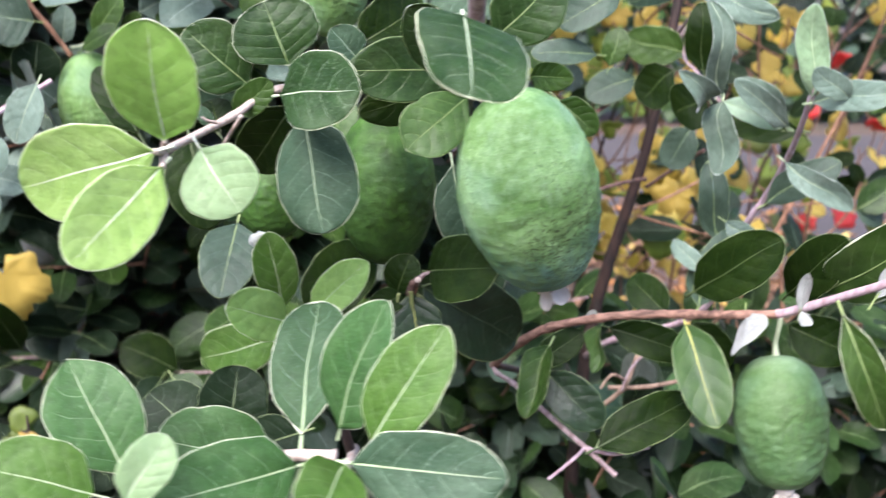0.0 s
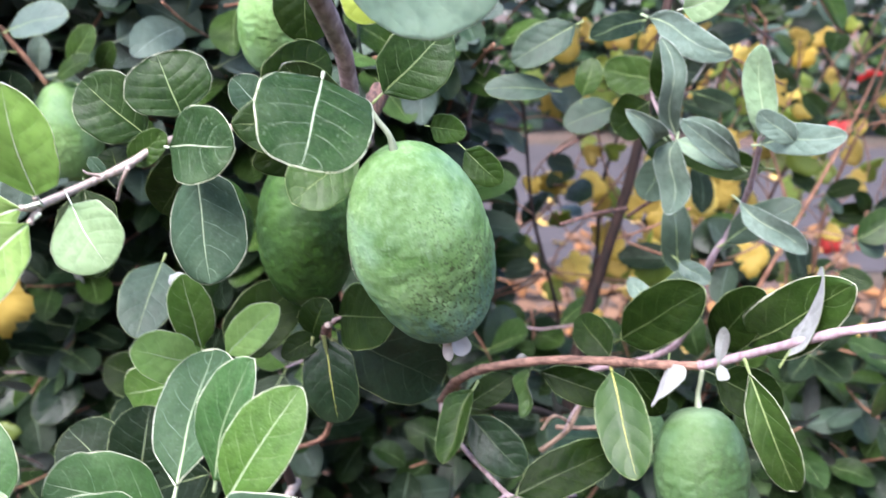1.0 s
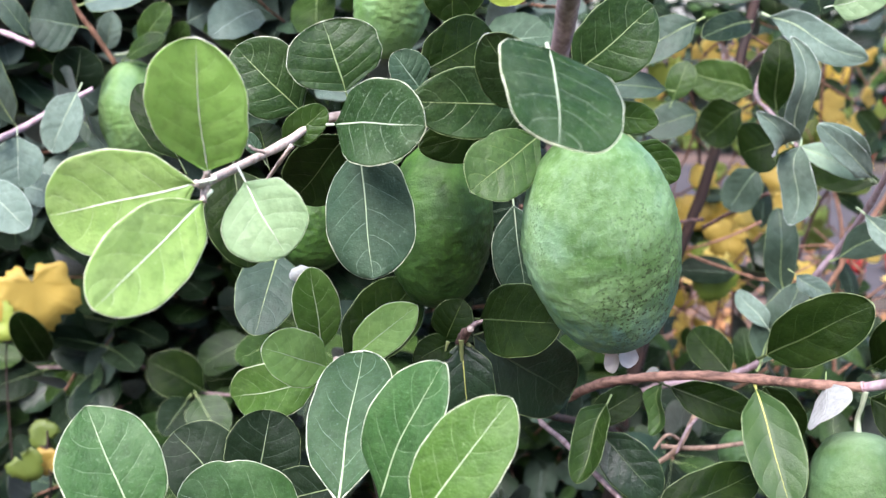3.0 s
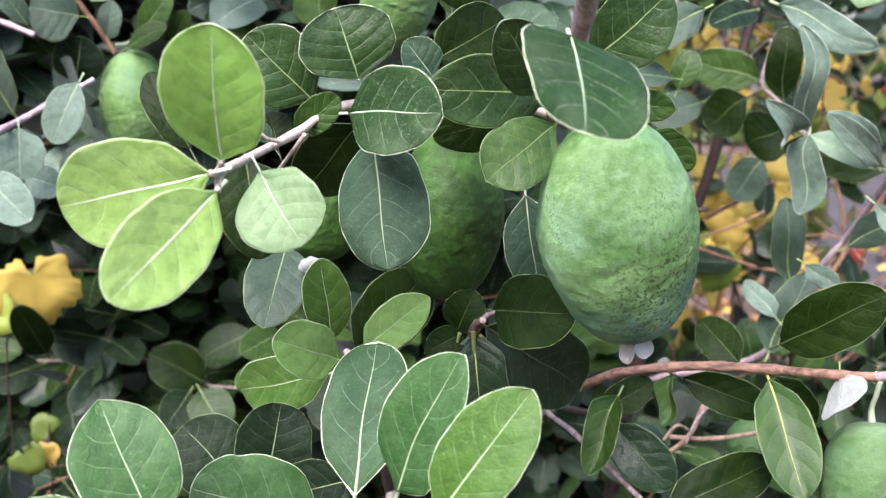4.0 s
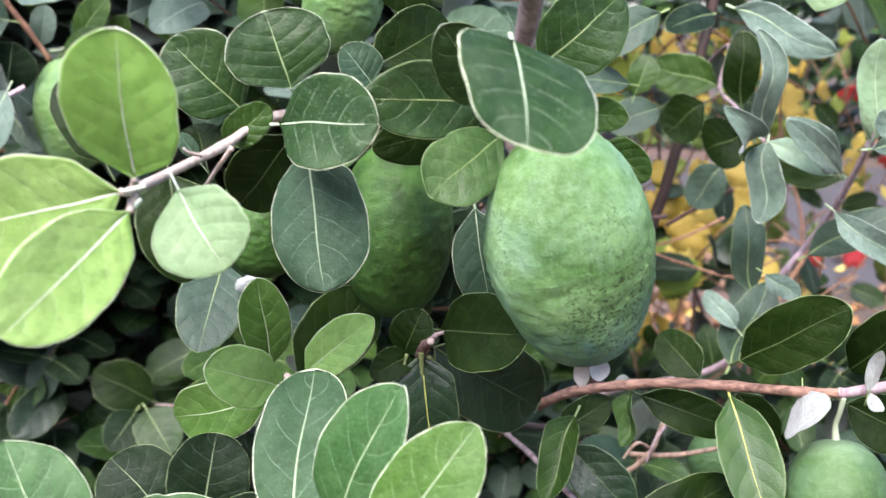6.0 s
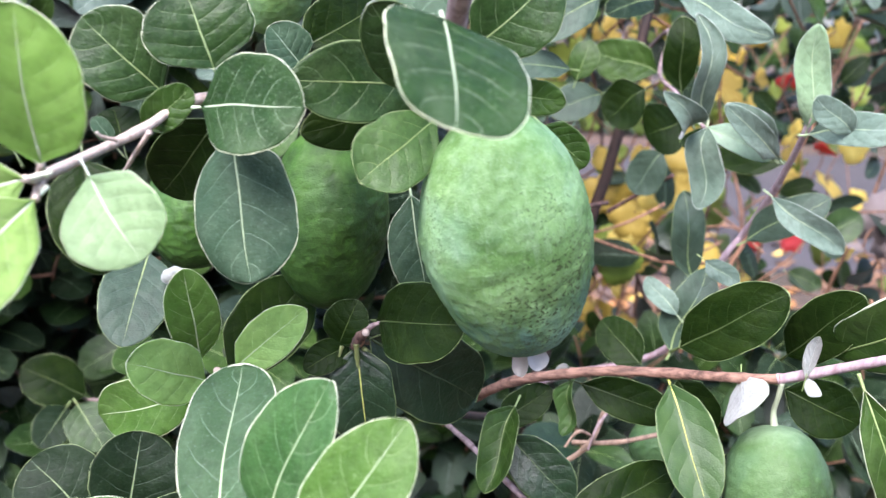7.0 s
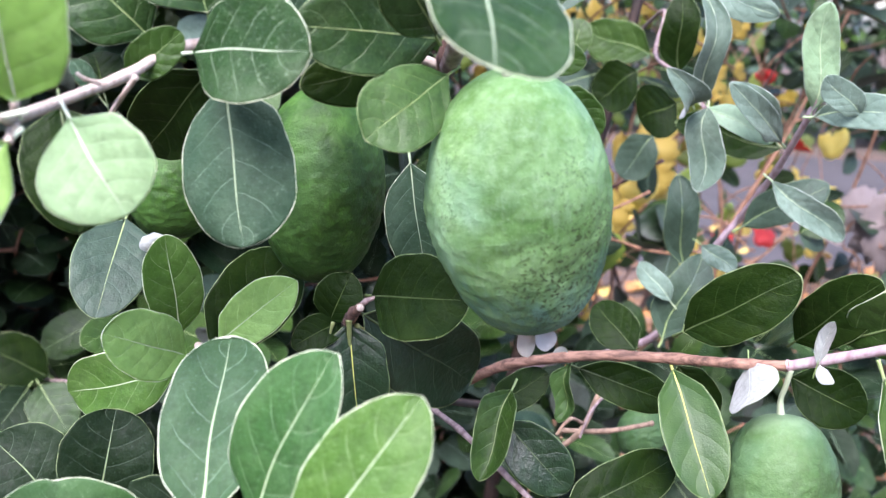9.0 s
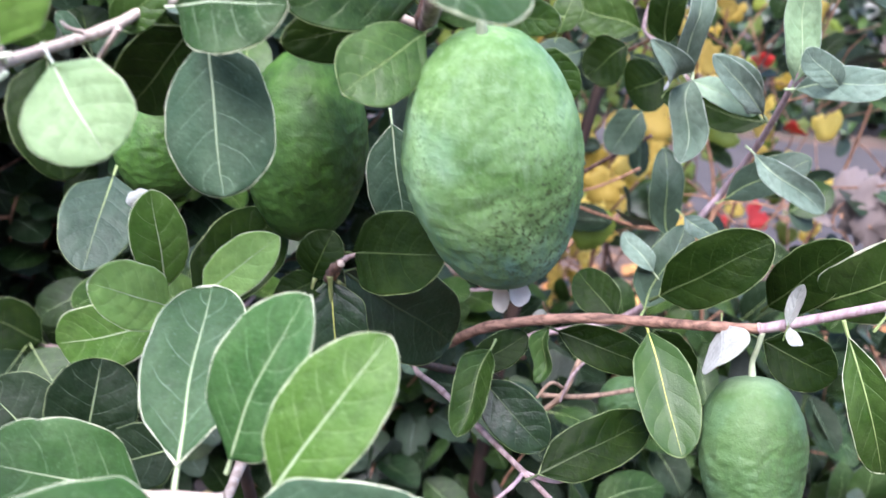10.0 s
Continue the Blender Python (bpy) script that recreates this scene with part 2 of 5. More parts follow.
# ---- geometry helpers ----


def mesh_part(name, verts, faces, mats, parent, slots=None, uvs=None, label="", smooth=True):
    me = bpy.data.meshes.new(name)
    me.from_pydata(verts, [], faces)
    for m in mats:
        me.materials.append(m)
    if slots is not None:
        me.polygons.foreach_set("material_index", slots)
    if smooth:
        me.polygons.foreach_set("use_smooth", [True] * len(faces))
    if uvs is not None:
        layer = me.uv_layers.new(name="UVMap")
        flat = np.array(uvs, float)[[i for f in faces for i in f]]
        layer.data.foreach_set("uv", flat.ravel())
    ob = new(name, me)
    if parent is not None:
        ob.parent = parent
    if label:
        tagged(ob, label)
    return ob


def tube(points, radii, sides=8, wobble=0.0, seed=0, knobs=0.0):
    """Vertices and faces of a tapered tube through the points, on a smooth line."""
    rng = random.Random(seed)
    pts = [Vector(p) for p in points]
    line, rads = [], []
    for i in range(len(pts) - 1):
        p0, p1, p2, p3 = pts[max(i - 1, 0)], pts[i], pts[i + 1], pts[min(i + 2, len(pts) - 1)]
        steps = (9 if knobs else 5) if len(pts) > 2 else 3
        for k in range(steps + (i == len(pts) - 2)):
            t = k / steps
            line.append(0.5 * (2 * p1 + (p2 - p0) * t + (2 * p0 - 5 * p1 + 4 * p2 - p3) * t * t + (3 * p1 - p0 - 3 * p2 + p3) * t ** 3))
            rads.append((radii[i] * (1 - t) + radii[i + 1] * t) * (1 + knobs * math.exp(-((min(t, 1 - t) / 0.12) ** 2))))
    verts, faces = [], []
    side = Vector((0.3, 0.9, 0.2))
    for i, c in enumerate(line):
        a = (line[min(i + 1, len(line) - 1)] - line[max(i - 1, 0)]).normalized()
        side = (side - a * side.dot(a)).normalized()
        other = a.cross(side)
        for k in range(sides):
            ang = 2 * math.pi * k / sides
            r = rads[i] * (1 + wobble * rng.uniform(-1, 1))
            verts.append(c + (side * math.cos(ang) + other * math.sin(ang)) * r)
    for i in range(len(line) - 1):
        for k in range(sides):
            a, b = i * sides + k, i * sides + (k + 1) % sides
            faces.append((a, b, b + sides, a + sides))
    faces.append(tuple(range(sides))[::-1])
    faces.append(tuple(range((len(line) - 1) * sides, len(line) * sides)))
    return verts, faces


def leaf_shape(length, width, seed, cup=0.12, bend=0.06, nu=36, nv=16, thick=0.0004, stalk=0.005, sharp=None, curl=0.0, rim=1.0, wide=None):
    """Vertices, faces, slots and UVs of one leaf blade of real thickness that grows from the origin along +y and faces +z:
    slot 0 its face, slot 1 its underside, slot 2 the rim and the short stalk, slot 3 the midrib."""
    rng = random.Random(seed)
    p, q = rng.uniform(0.88, 1.12), rng.uniform(2.1, 2.5)
    nicks = [(rng.uniform(0.3, 0.95), rng.choice((-1, 1)), rng.uniform(0.02, 0.06), rng.uniform(0.012, 0.03)) for k in range(rng.choice((0, 0, 1, 2)))]
    sharp = random.Random(seed + 1000).uniform(-0.04, 0.14) if sharp is None else sharp
    if wide is not None:
        p, q, nicks = wide, 2.3, []
    ph, wav, twist, skew = rng.uniform(0, 6.28), rng.uniform(0.006, 0.020) * length, rng.uniform(-0.10, 0.10), rng.uniform(-0.012, 0.012)
    if wide is not None:
        skew, twist = 0.0, 0.5 * twist
    sway = 0.007 * length * random.Random(seed + 77).uniform(-1, 1)
    verts, uvs, faces, slots = [], [], [], []

    def spaced(t):
        return 0.15 * t + 0.85 * (0.5 - 0.5 * math.cos(math.pi * t))

    def place(u, v, lift):
        s = min(max(u, 0.0), 0.9999) ** p
        hw = 0.5 * width * max(1 - abs(2 * s - 1) ** q, 0.0) ** (0.52 + sharp * max(0.0, 2 * s - 1) ** 0.7) * min(1.0, 0.02 + u / 0.20) ** 0.45
        hw *= 1 + 0.018 * math.sin(9 * u + ph + 2 * (v > 0)) + 0.012 * math.sin(23 * u + 2 * ph - 3 * (v > 0))
        for nu0, side, deep, span in nicks:
            if v * side > 0:
                hw *= 1 - deep * math.exp(-(((u - nu0) / span) ** 2))
        x = hw * v + skew * length * math.sin(math.pi * u) + curl * 0.8 * length * math.sin(2 * math.pi * u)
        z = bend * length * math.sin(math.pi * u) + cup * hw * (abs(v) ** 1.6) + twist * hw * v * u
        z += curl * (length * math.sin(2 * math.pi * u + 0.6) + 1.2 * hw * v * math.cos(5 * u))
        z += wav * math.sin(7 * u + 2.5 * v + ph) * abs(v) - 0.0007 * math.exp(-(v * 6) ** 2) * (1 - u)
        # the blade swells between its side veins
        s2 = 5.2 * u - 1.35 * abs(v) ** 1.35 + 0.45 * (v > 0)
        z += 0.0035 * width * (0.5 + 0.5 * math.cos(2 * math.pi * s2)) * math.sin(math.pi * abs(v)) * min(1.0, 4 * u * (1 - u))
        x += sway * math.sin(8.5 * u + ph) * (1 - 0.6 * abs(v)) * min(1.0, 5 * u)
        return (x, length * u, z + lift)

    for layer, lift in ((0, 0.0), (1, -thick)):
        for i in range(nu + 1):
            u = spaced(i / nu)
            for j in range(nv + 1):
                v = math.sin((2 * j / nv - 1) * math.pi / 2)
                edge = 0.0 if abs(v) < 0.999 and 0 < i < nu else 0.5
                verts.append(place(u, v, lift + (edge * thick * (1 if layer else -1))))
                uvs.append((u, 0.5 + 0.5 * v))
    row, half = nv + 1, (nu + 1) * (nv + 1)
    for i in range(nu):
        for j in range(nv):
            a = i * row + j
            faces.append((a, a + 1, a + row + 1, a + row))
            slots.append(0)
            faces.append((half + a, half + a + row, half + a + row + 1, half + a + 1))
            slots.append(1)
    # raised rim along both margins
    ring = [(i / nu, -1.0) for i in range(nu + 1)] + [(i / nu, 1.0) for i in range(nu, -1, -1)]
    base = len(verts)
    for k, (u, v) in enumerate(ring):
        u = spaced(u)
        c = Vector(place(u, v, -0.5 * thick))
        out = Vector(((1 if v > 0 else -1) * max(0.25, math.sin(math.pi * u)), -math.cos(math.pi * u), 0)).normalized()
        r = rim_size * length * rim * (0.8 + 0.35 * math.sin(31 * u + ph) * math.sin(13 * u + 2 * v) + 0.15 * math.sin(57 * u))
        for dx, dz in ((-2.2, 0.25), (0.5, 1.0), (1.0, 0.0), (0.5, -1.0), (-2.2, -0.25)):
            verts.append(tuple(c + out * r * dx + Vector((0, 0, r * dz * 0.8))))
            uvs.append((u, 0.5 + 0.5 * v))
    for k in range(len(ring) - 1):
        for s in range(4):
            a = base + 5 * k + s
            faces.append((a, a + 5, a + 6, a + 1))
            slots.append(2)
    # midrib ridge and stalk
    rib = [place(u, 0.0, -thick * 0.1) for u in (0.0, 0.2, 0.4, 0.6, 0.8, 0.97)]
    line = [(0, -stalk, -0.25 * stalk - bend * stalk)] + rib
    rads = [length * r for r in (0.0150, 0.0108, 0.0062, 0.0046, 0.0033, 0.0022, 0.0010)]
    tv, tf = tube(line, rads, 6)
    base = len(verts)
    for p3 in tv:
        verts.append(tuple(p3))
        uvs.append((0.5, 0.5))
    for f in tf:
        faces.append(tuple(base + k for k in f))
        slots.append(3)
    return verts, faces, slots, uvs


rim_size = 0.0034
LIGHT_KINDS = ("young", "young_lit", "young2", "pale", "lime", "midlight", "midblue", "blue", "bluegreen", "fuzzy", "silver", "silverdull", "silverlit", "silverlight")
RIBS = {}
WHITE_RIBS = ("young", "young_lit", "pale")
for kind_name in FACES:
    light = kind_name in LIGHT_KINDS
    RIBS[kind_name] = plain_leaf("midrib_" + kind_name, (0.60, 0.70, 0.50) if kind_name in WHITE_RIBS else (0.30, 0.42, 0.21) if light else (0.035, 0.06, 0.015) if kind_name in ("dark", "glossy") else (0.17, 0.26, 0.08), (0.76, 0.82, 0.66) if kind_name in WHITE_RIBS else (0.47, 0.58, 0.36) if light else (0.085, 0.125, 0.04) if kind_name in ("dark", "glossy") else (0.31, 0.40, 0.16), 0.5, 0.25 if kind_name == "young_lit" else 0.15, 200.0)
RIBS["fuzzy"] = plain_leaf("midrib_felted", (0.38, 0.50, 0.31), (0.54, 0.64, 0.45), 0.6, 0.15, 200.0)


def stand(base, tip, normal):
    b, a, n = Vector(base), (Vector(tip) - Vector(base)).normalized(), Vector(normal)
    n = (n - a * n.dot(a)).normalized()
    x = a.cross(n)
    return Matrix(((x.x, a.x, n.x, b.x), (x.y, a.y, n.y, b.y), (x.z, a.z, n.z, b.z), (0, 0, 0, 1)))


count = [0]


def leaf(parent, base, tip, normal, width, kind, cup=0.12, bend=0.06, ymid=False, pale_rim=False, sharp=None, curl=0.0, edge=1.0, wide=None):
    """One leaf of its own mesh from its base to its tip."""
    count[0] += 1
    length = (Vector(tip) - Vector(base)).length
    verts, faces, slots, uvs = leaf_shape(length, width, count[0], cup, bend, sharp=sharp, curl=curl, rim=edge, wide=wide)
    rim = RIM_SILVER if kind in ("silver", "silverdull", "silverlit", "silverlight") else RIM_LIGHT if pale_rim or kind in LIGHT_KINDS else RIM_DULL
    ob = mesh_part("leaf", verts, faces, [FACES[kind], FACES[kind] if kind == "silverlit" else UNDERSIDE, rim, YELLOW_RIB if ymid else RIBS[kind]], parent, slots, uvs)
    ob.matrix_basis = stand(base, tip, normal)
    return ob


def bud(parent, at, way, size):
    """A small felted bud."""
    verts, faces = tube([(0, 0, 0), (0, 0, 0.3 * size), (0, 0, 0.65 * size), (0, 0, size)], [0.12 * size, 0.32 * size, 0.28 * size, 0.05 * size], 8, 0.08)
    ob = mesh_part("bud", verts, faces, [UNDERSIDE], parent)
    ob.matrix_basis = Matrix.Translation(at) @ Vector(way).to_track_quat("Z", "Y").to_matrix().to_4x4()
    return ob


def stem(parent, points, r0, r1, mat, name="stem"):
    count[0] += 1
    n = len(points)
    verts, faces = tube(points, [r0 + (r1 - r0) * i / (n - 1) for i in range(n)], 9, 0.07, count[0], 0.20 if r0 < 0.0026 else 0.0)
    return mesh_part(name, verts, faces, [mat], parent)


def box_shape(lo, hi):
    """A box with slightly broken upper edges."""
    (x0, y0, z0), (x1, y1, z1), e = lo, hi, 0.004
    verts = [(x0, y0, z0), (x1, y0, z0), (x1, y1, z0), (x0, y1, z0), (x0, y0, z1 - e), (x1, y0, z1 - e), (x1, y1, z1 - e), (x0, y1, z1 - e)]
    verts += [(x0 + e, y0 + e, z1), (x1 - e, y0 + e, z1), (x1 - e, y1 - e, z1), (x0 + e, y1 - e, z1)]
    faces = [(3, 2, 1, 0), (8, 9, 10, 11)]
    for k in range(4):
        n = (k + 1) % 4
        faces += [(k, n, n + 4, k + 4), (k + 4, n + 4, n + 8, k + 8)]
    return verts, faces


# ---- ground and distance ----
def litter_ground():
    m, nt, bsdf = material("soil_and_litter")
    n1, n2, n3 = noise_tex(nt, 9.0, 6.0, 0.7), noise_tex(nt, 60.0, 4.0, 0.6), noise_tex(nt, 0.9, 5.0, 0.65)
    col = blend(nt, ramp01(nt, n1, 0.35, 0.65), (0.04, 0.026, 0.02), (0.13, 0.08, 0.055))
    col = blend(nt, mth(nt, "MULTIPLY", ramp01(nt, n2, 0.5, 0.7), 0.45), col, (0.17, 0.12, 0.09))
    col = blend(nt, mth(nt, "MULTIPLY", ramp01(nt, n3, 0.4, 0.62), 0.65), col, (0.035, 0.035, 0.018))
    nt.links.new(col, bsdf.inputs["Base Color"])
    bsdf.inputs["Roughness"].default_value = 0.95
    bump = node(nt, "ShaderNodeBump", Strength=0.8, Distance=0.02)
    nt.links.new(n2, bump.inputs["Height"])
    nt.links.new(bump.outputs[0], bsdf.inputs["Normal"])
    return m


ground = mesh_part("ground", [(-60, -60, 0), (60, -60, 0), (60, 60, 0), (-60, 60, 0)], [(0, 1, 2, 3)], [litter_ground()], None, smooth=False)
tagged(ground, "brown soil under the bush strewn with fallen leaves", "ground", kind="structure")

# unseen wall added behind the camera to block low sky light and reflections
wall_paint, wnt, wb = material("grey_brown_plaster")
wnt.links.new(blend(wnt, noise_tex(wnt, 2.5, 5.0), (0.10, 0.09, 0.075), (0.16, 0.145, 0.125)), wb.inputs["Base Color"])
wb.inputs["Roughness"].default_value = 0.9
wall_back = mesh_part("wall_south", *box_shape((-7.0, -4.2, -0.05), (7.0, -4.0, 2.3)), [wall_paint], None, smooth=False)
tagged(wall_back, "plain grey-brown unseen wall added to block low sky light", "wall", kind="structure")

# ---- the bush ----
bush = tagged(new("feijoa_bush"), "dense evergreen feijoa bush with grey-green leaves, bearing fruit", "bush")
bush.location = (0.10, 0.75, 0)
TO_BUSH = Matrix.Translation((-0.10, -0.75, 0))


def branch(label, points, r0, r1, mat):
    """A branch of the bush; its leaves are its parts."""
    ob = stem(bush, points, r0, r1, mat, "branch")
    ob.matrix_parent_inverse = TO_BUSH
    return tagged(ob, label)


# old wood from the ground up, which carries all the twigs
trunk = branch("old brown main stem of the bush", [(0.10, 0.75, -0.02), (0.112, 0.74, 0.35), (0.123, 0.72, 0.70), (0.168, 0.70, 0.93), (0.225, 0.74, 1.35)], 0.0085, 0.0026, bark_old)
branch("old brown limb", [(0.11, 0.75, 0.15), (-0.08, 0.86, 0.50), (-0.16, 0.88, 0.80), (-0.22, 0.84, 1.10), (-0.28, 0.80, 1.40)], 0.008, 0.004, bark_old)
branch("old brown limb", [(0.112, 0.74, 0.35), (0.04, 0.88, 0.70), (0.02, 0.86, 1.00), (0.02, 0.66, 1.27), (0.012, 0.40, 1.26), (0.0055, 0.1581, 1.0524)], 0.0075, 0.0030, bark_old)
branch("old brown limb", [(0.11, 0.75, 0.15), (-0.24, 0.90, 0.50), (-0.48, 0.90, 0.85), (-0.62, 0.85, 1.20)], 0.008, 0.004, bark_old)
branch("thin brown limb", [(0.110, 0.74, 0.28), (0.03, 0.56, 0.52), (-0.03, 0.46, 0.68), (-0.05, 0.40, 0.80)], 0.005, 0.0024, bark_old)
branch("reddish brown limb", [(0.122, 0.722, 0.66), (0.09, 0.62, 0.72), (0.06, 0.53, 0.765), (0.0274, 0.4511, 0.8056)], 0.0030, 0.0018, bark_old)


# stem from above with the leaves over the large fruit
stem_top = branch("upright grey-brown twig with dark mature leaves above the fruit", [(0.0055, 0.1581, 1.0524), (0.0077, 0.2116, 1.0253), (0.0098, 0.2624, 0.9996), (0.0090, 0.2850, 0.9780), (0.0090, 0.3120, 0.9670)], 0.003, 0.0024, bark_grey)
leaf(stem_top, (0.0059, 0.2510, 0.9936), (0.0067, 0.2159, 0.9755), (0.37, -0.46, 0.80), 0.0301, "fuzzy", 0.15, 0.04, pale_rim=True, edge=1.4, sharp=-0.30, wide=0.93)
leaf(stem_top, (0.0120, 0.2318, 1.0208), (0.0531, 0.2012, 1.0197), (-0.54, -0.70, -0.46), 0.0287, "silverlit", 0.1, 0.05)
leaf(stem_top, (0.0166, 0.2976, 0.9849), (0.0377, 0.2988, 1.0053), (0.05, -1.00, -0.06), 0.0220, "deepgreen", 0.12, 0.06, sharp=0.15, wide=1.05)
leaf(stem_top, (0.0063, 0.3063, 0.9745), (-0.0298, 0.2856, 0.9761), (0.54, -0.84, 0.10), 0.0205, "deepgreen", 0.12, 0.06, sharp=0.15, wide=1.15)
leaf(stem_top, (0.0038, 0.2938, 0.9759), (-0.0102, 0.2745, 0.9956), (0.43, -0.74, -0.51), 0.0166, "deepgreen", 0.12, 0.06, sharp=0.06, wide=1.09)
leaf(stem_top, (0.0083, 0.3011, 0.9664), (-0.0118, 0.2848, 0.9511), (0.43, -0.65, 0.63), 0.0200, "mid", 0.12, 0.06, sharp=0.32, wide=1.53)
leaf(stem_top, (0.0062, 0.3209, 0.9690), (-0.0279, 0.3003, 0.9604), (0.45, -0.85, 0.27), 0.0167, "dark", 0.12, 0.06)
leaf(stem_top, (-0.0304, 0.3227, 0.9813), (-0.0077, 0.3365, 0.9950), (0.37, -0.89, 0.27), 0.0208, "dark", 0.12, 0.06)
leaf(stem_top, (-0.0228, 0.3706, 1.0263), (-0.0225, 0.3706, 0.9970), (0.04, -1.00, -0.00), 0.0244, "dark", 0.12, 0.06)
leaf(stem_top, (0.0304, 0.3182, 0.9715), (0.0433, 0.3035, 0.9721), (-0.75, -0.65, 0.11), 0.0098, "mature", 0.12, 0.06)
leaf(stem_top, (0.0423, 0.3291, 0.9616), (0.0556, 0.3243, 0.9507), (-0.25, -0.96, 0.12), 0.0122, "mature", 0.12, 0.06)
leaf(stem_top, (-0.0043, 0.4008, 1.0262), (-0.0006, 0.4010, 1.0038), (-0.02, -1.00, -0.01), 0.0217, "lime", 0.12, 0.06)
leaf(stem_top, (0.0038, 0.3508, 0.9337), (0.0109, 0.3459, 0.8988), (-0.05, -0.99, 0.13), 0.0195, "blue", 0.12, 0.06)

# spray of young leaves
spray = branch("pale twig ending in a spray of bright young leaves", [(0.0090, 0.3120, 0.9670), (-0.0200, 0.3160, 0.9726), (-0.0550, 0.3030, 0.9684), (-0.0672, 0.2890, 0.9615), (-0.0805, 0.2560, 0.9555)], 0.0013, 0.00125, bark_young)
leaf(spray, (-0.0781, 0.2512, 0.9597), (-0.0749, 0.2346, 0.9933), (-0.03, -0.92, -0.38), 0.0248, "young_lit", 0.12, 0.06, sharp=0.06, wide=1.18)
leaf(spray, (-0.0789, 0.2444, 0.9577), (-0.1156, 0.2422, 0.9482), (0.43, -0.90, 0.08), 0.0261, "young", 0.12, 0.06, sharp=0.04, wide=1.18)
leaf(spray, (-0.0776, 0.2456, 0.9533), (-0.0920, 0.2125, 0.9352), (0.70, -0.46, 0.55), 0.0199, "young", 0.12, 0.06, sharp=0.03, wide=1.33)
leaf(spray, (-0.0693, 0.2537, 0.9569), (-0.0571, 0.2475, 0.9399), (-0.24, -0.90, 0.36), 0.0229, "pale", 0.12, 0.06, sharp=0.06, wide=1.15)
leaf(spray, (-0.0690, 0.2975, 0.9607), (-0.0560, 0.2971, 0.9717), (-0.01, -1.00, -0.02), 0.0102, "mature", 0.12, 0.06)
leaf(spray, (-0.0523, 0.2902, 0.9681), (-0.0246, 0.2677, 0.9718), (-0.66, -0.70, 0.28), 0.0242, "fuzzy", 0.12, 0.06, sharp=0.06, wide=1.21)
leaf(spray, (-0.0456, 0.2952, 0.9615), (-0.0387, 0.2808, 0.9246), (-0.24, -0.92, 0.30), 0.0275, "blue", -0.25, 0.02, sharp=0.03, wide=1.12)
leaf(spray, (-0.0645, 0.3028, 0.9696), (-0.0837, 0.2999, 0.9880), (0.19, -0.98, 0.06), 0.0230, "deepgreen", 0.12, 0.06, pale_rim=True, sharp=0.06, wide=1.13)
leaf(spray, (-0.0504, 0.2994, 0.9766), (-0.0579, 0.3004, 0.9967), (0.28, -0.95, 0.14), 0.0284, "deepgreen", 0.12, 0.06, pale_rim=True, sharp=0.06, wide=1.13)
leaf(spray, (-0.0299, 0.3223, 0.9768), (-0.0390, 0.3205, 0.9874), (0.40, -0.90, 0.19), 0.0135, "blue", 0.35, 0.06)
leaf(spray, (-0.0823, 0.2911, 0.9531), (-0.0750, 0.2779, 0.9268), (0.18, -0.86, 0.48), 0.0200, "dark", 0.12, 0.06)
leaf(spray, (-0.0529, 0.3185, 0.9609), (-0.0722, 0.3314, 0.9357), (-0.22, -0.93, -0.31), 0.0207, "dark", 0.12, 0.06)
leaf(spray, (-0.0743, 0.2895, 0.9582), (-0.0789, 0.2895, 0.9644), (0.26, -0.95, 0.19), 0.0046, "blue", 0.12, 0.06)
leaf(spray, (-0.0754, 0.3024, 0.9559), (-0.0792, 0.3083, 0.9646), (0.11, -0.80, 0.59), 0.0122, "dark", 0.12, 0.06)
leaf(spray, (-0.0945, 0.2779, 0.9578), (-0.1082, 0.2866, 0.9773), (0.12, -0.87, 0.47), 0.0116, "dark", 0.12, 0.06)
stem(spray, [(-0.0631, 0.2824, 0.9623), (-0.0677, 0.2867, 0.9565), (-0.0745, 0.2983, 0.9484)], 0.0007, 0.0005, bark_young, "twig")
stem(spray, [(-0.0688, 0.2739, 0.9615), (-0.0710, 0.2714, 0.9624), (-0.0723, 0.2703, 0.9637)], 0.0006, 0.0003, bark_young, "twig")
stem(stem_top, [(0.0140, 0.3142, 0.9844), (0.0120, 0.3083, 0.9797), (0.0104, 0.3064, 0.9756), (0.0090, 0.3083, 0.9710), (0.0083, 0.3150, 0.9664)], 0.0036, 0.003, bark_scaly, "node")

for foot in ((-0.0781, 0.2512, 0.9597), (-0.0789, 0.2444, 0.9577), (-0.0776, 0.2456, 0.9533)):
    stem(spray, [(-0.0798, 0.2570, 0.9556), (0.5 * foot[0] - 0.0399, 0.5 * foot[1] + 0.1278, 0.5 * foot[2] + 0.4776), foot], 0.0011, 0.0008, bark_young, "stalk")

# low rosette of light leaves
rosette = branch("short twig with a rosette of light green leaves", [(-0.0500, 0.4000, 0.8000), (-0.0550, 0.3600, 0.8450), (-0.0580, 0.3360, 0.8760)], 0.0017, 0.0010, bark_young)
leaf(rosette, (-0.0641, 0.3410, 0.8776), (-0.0677, 0.3351, 0.9106), (0.29, -0.95, -0.09), 0.0169, "midlight", 0.12, 0.06, sharp=0.06, wide=1.10)
leaf(rosette, (-0.0514, 0.3323, 0.8787), (-0.0286, 0.3286, 0.9008), (-0.29, -0.95, 0.15), 0.0154, "young2", 0.12, 0.06, sharp=0.20, wide=1.11)
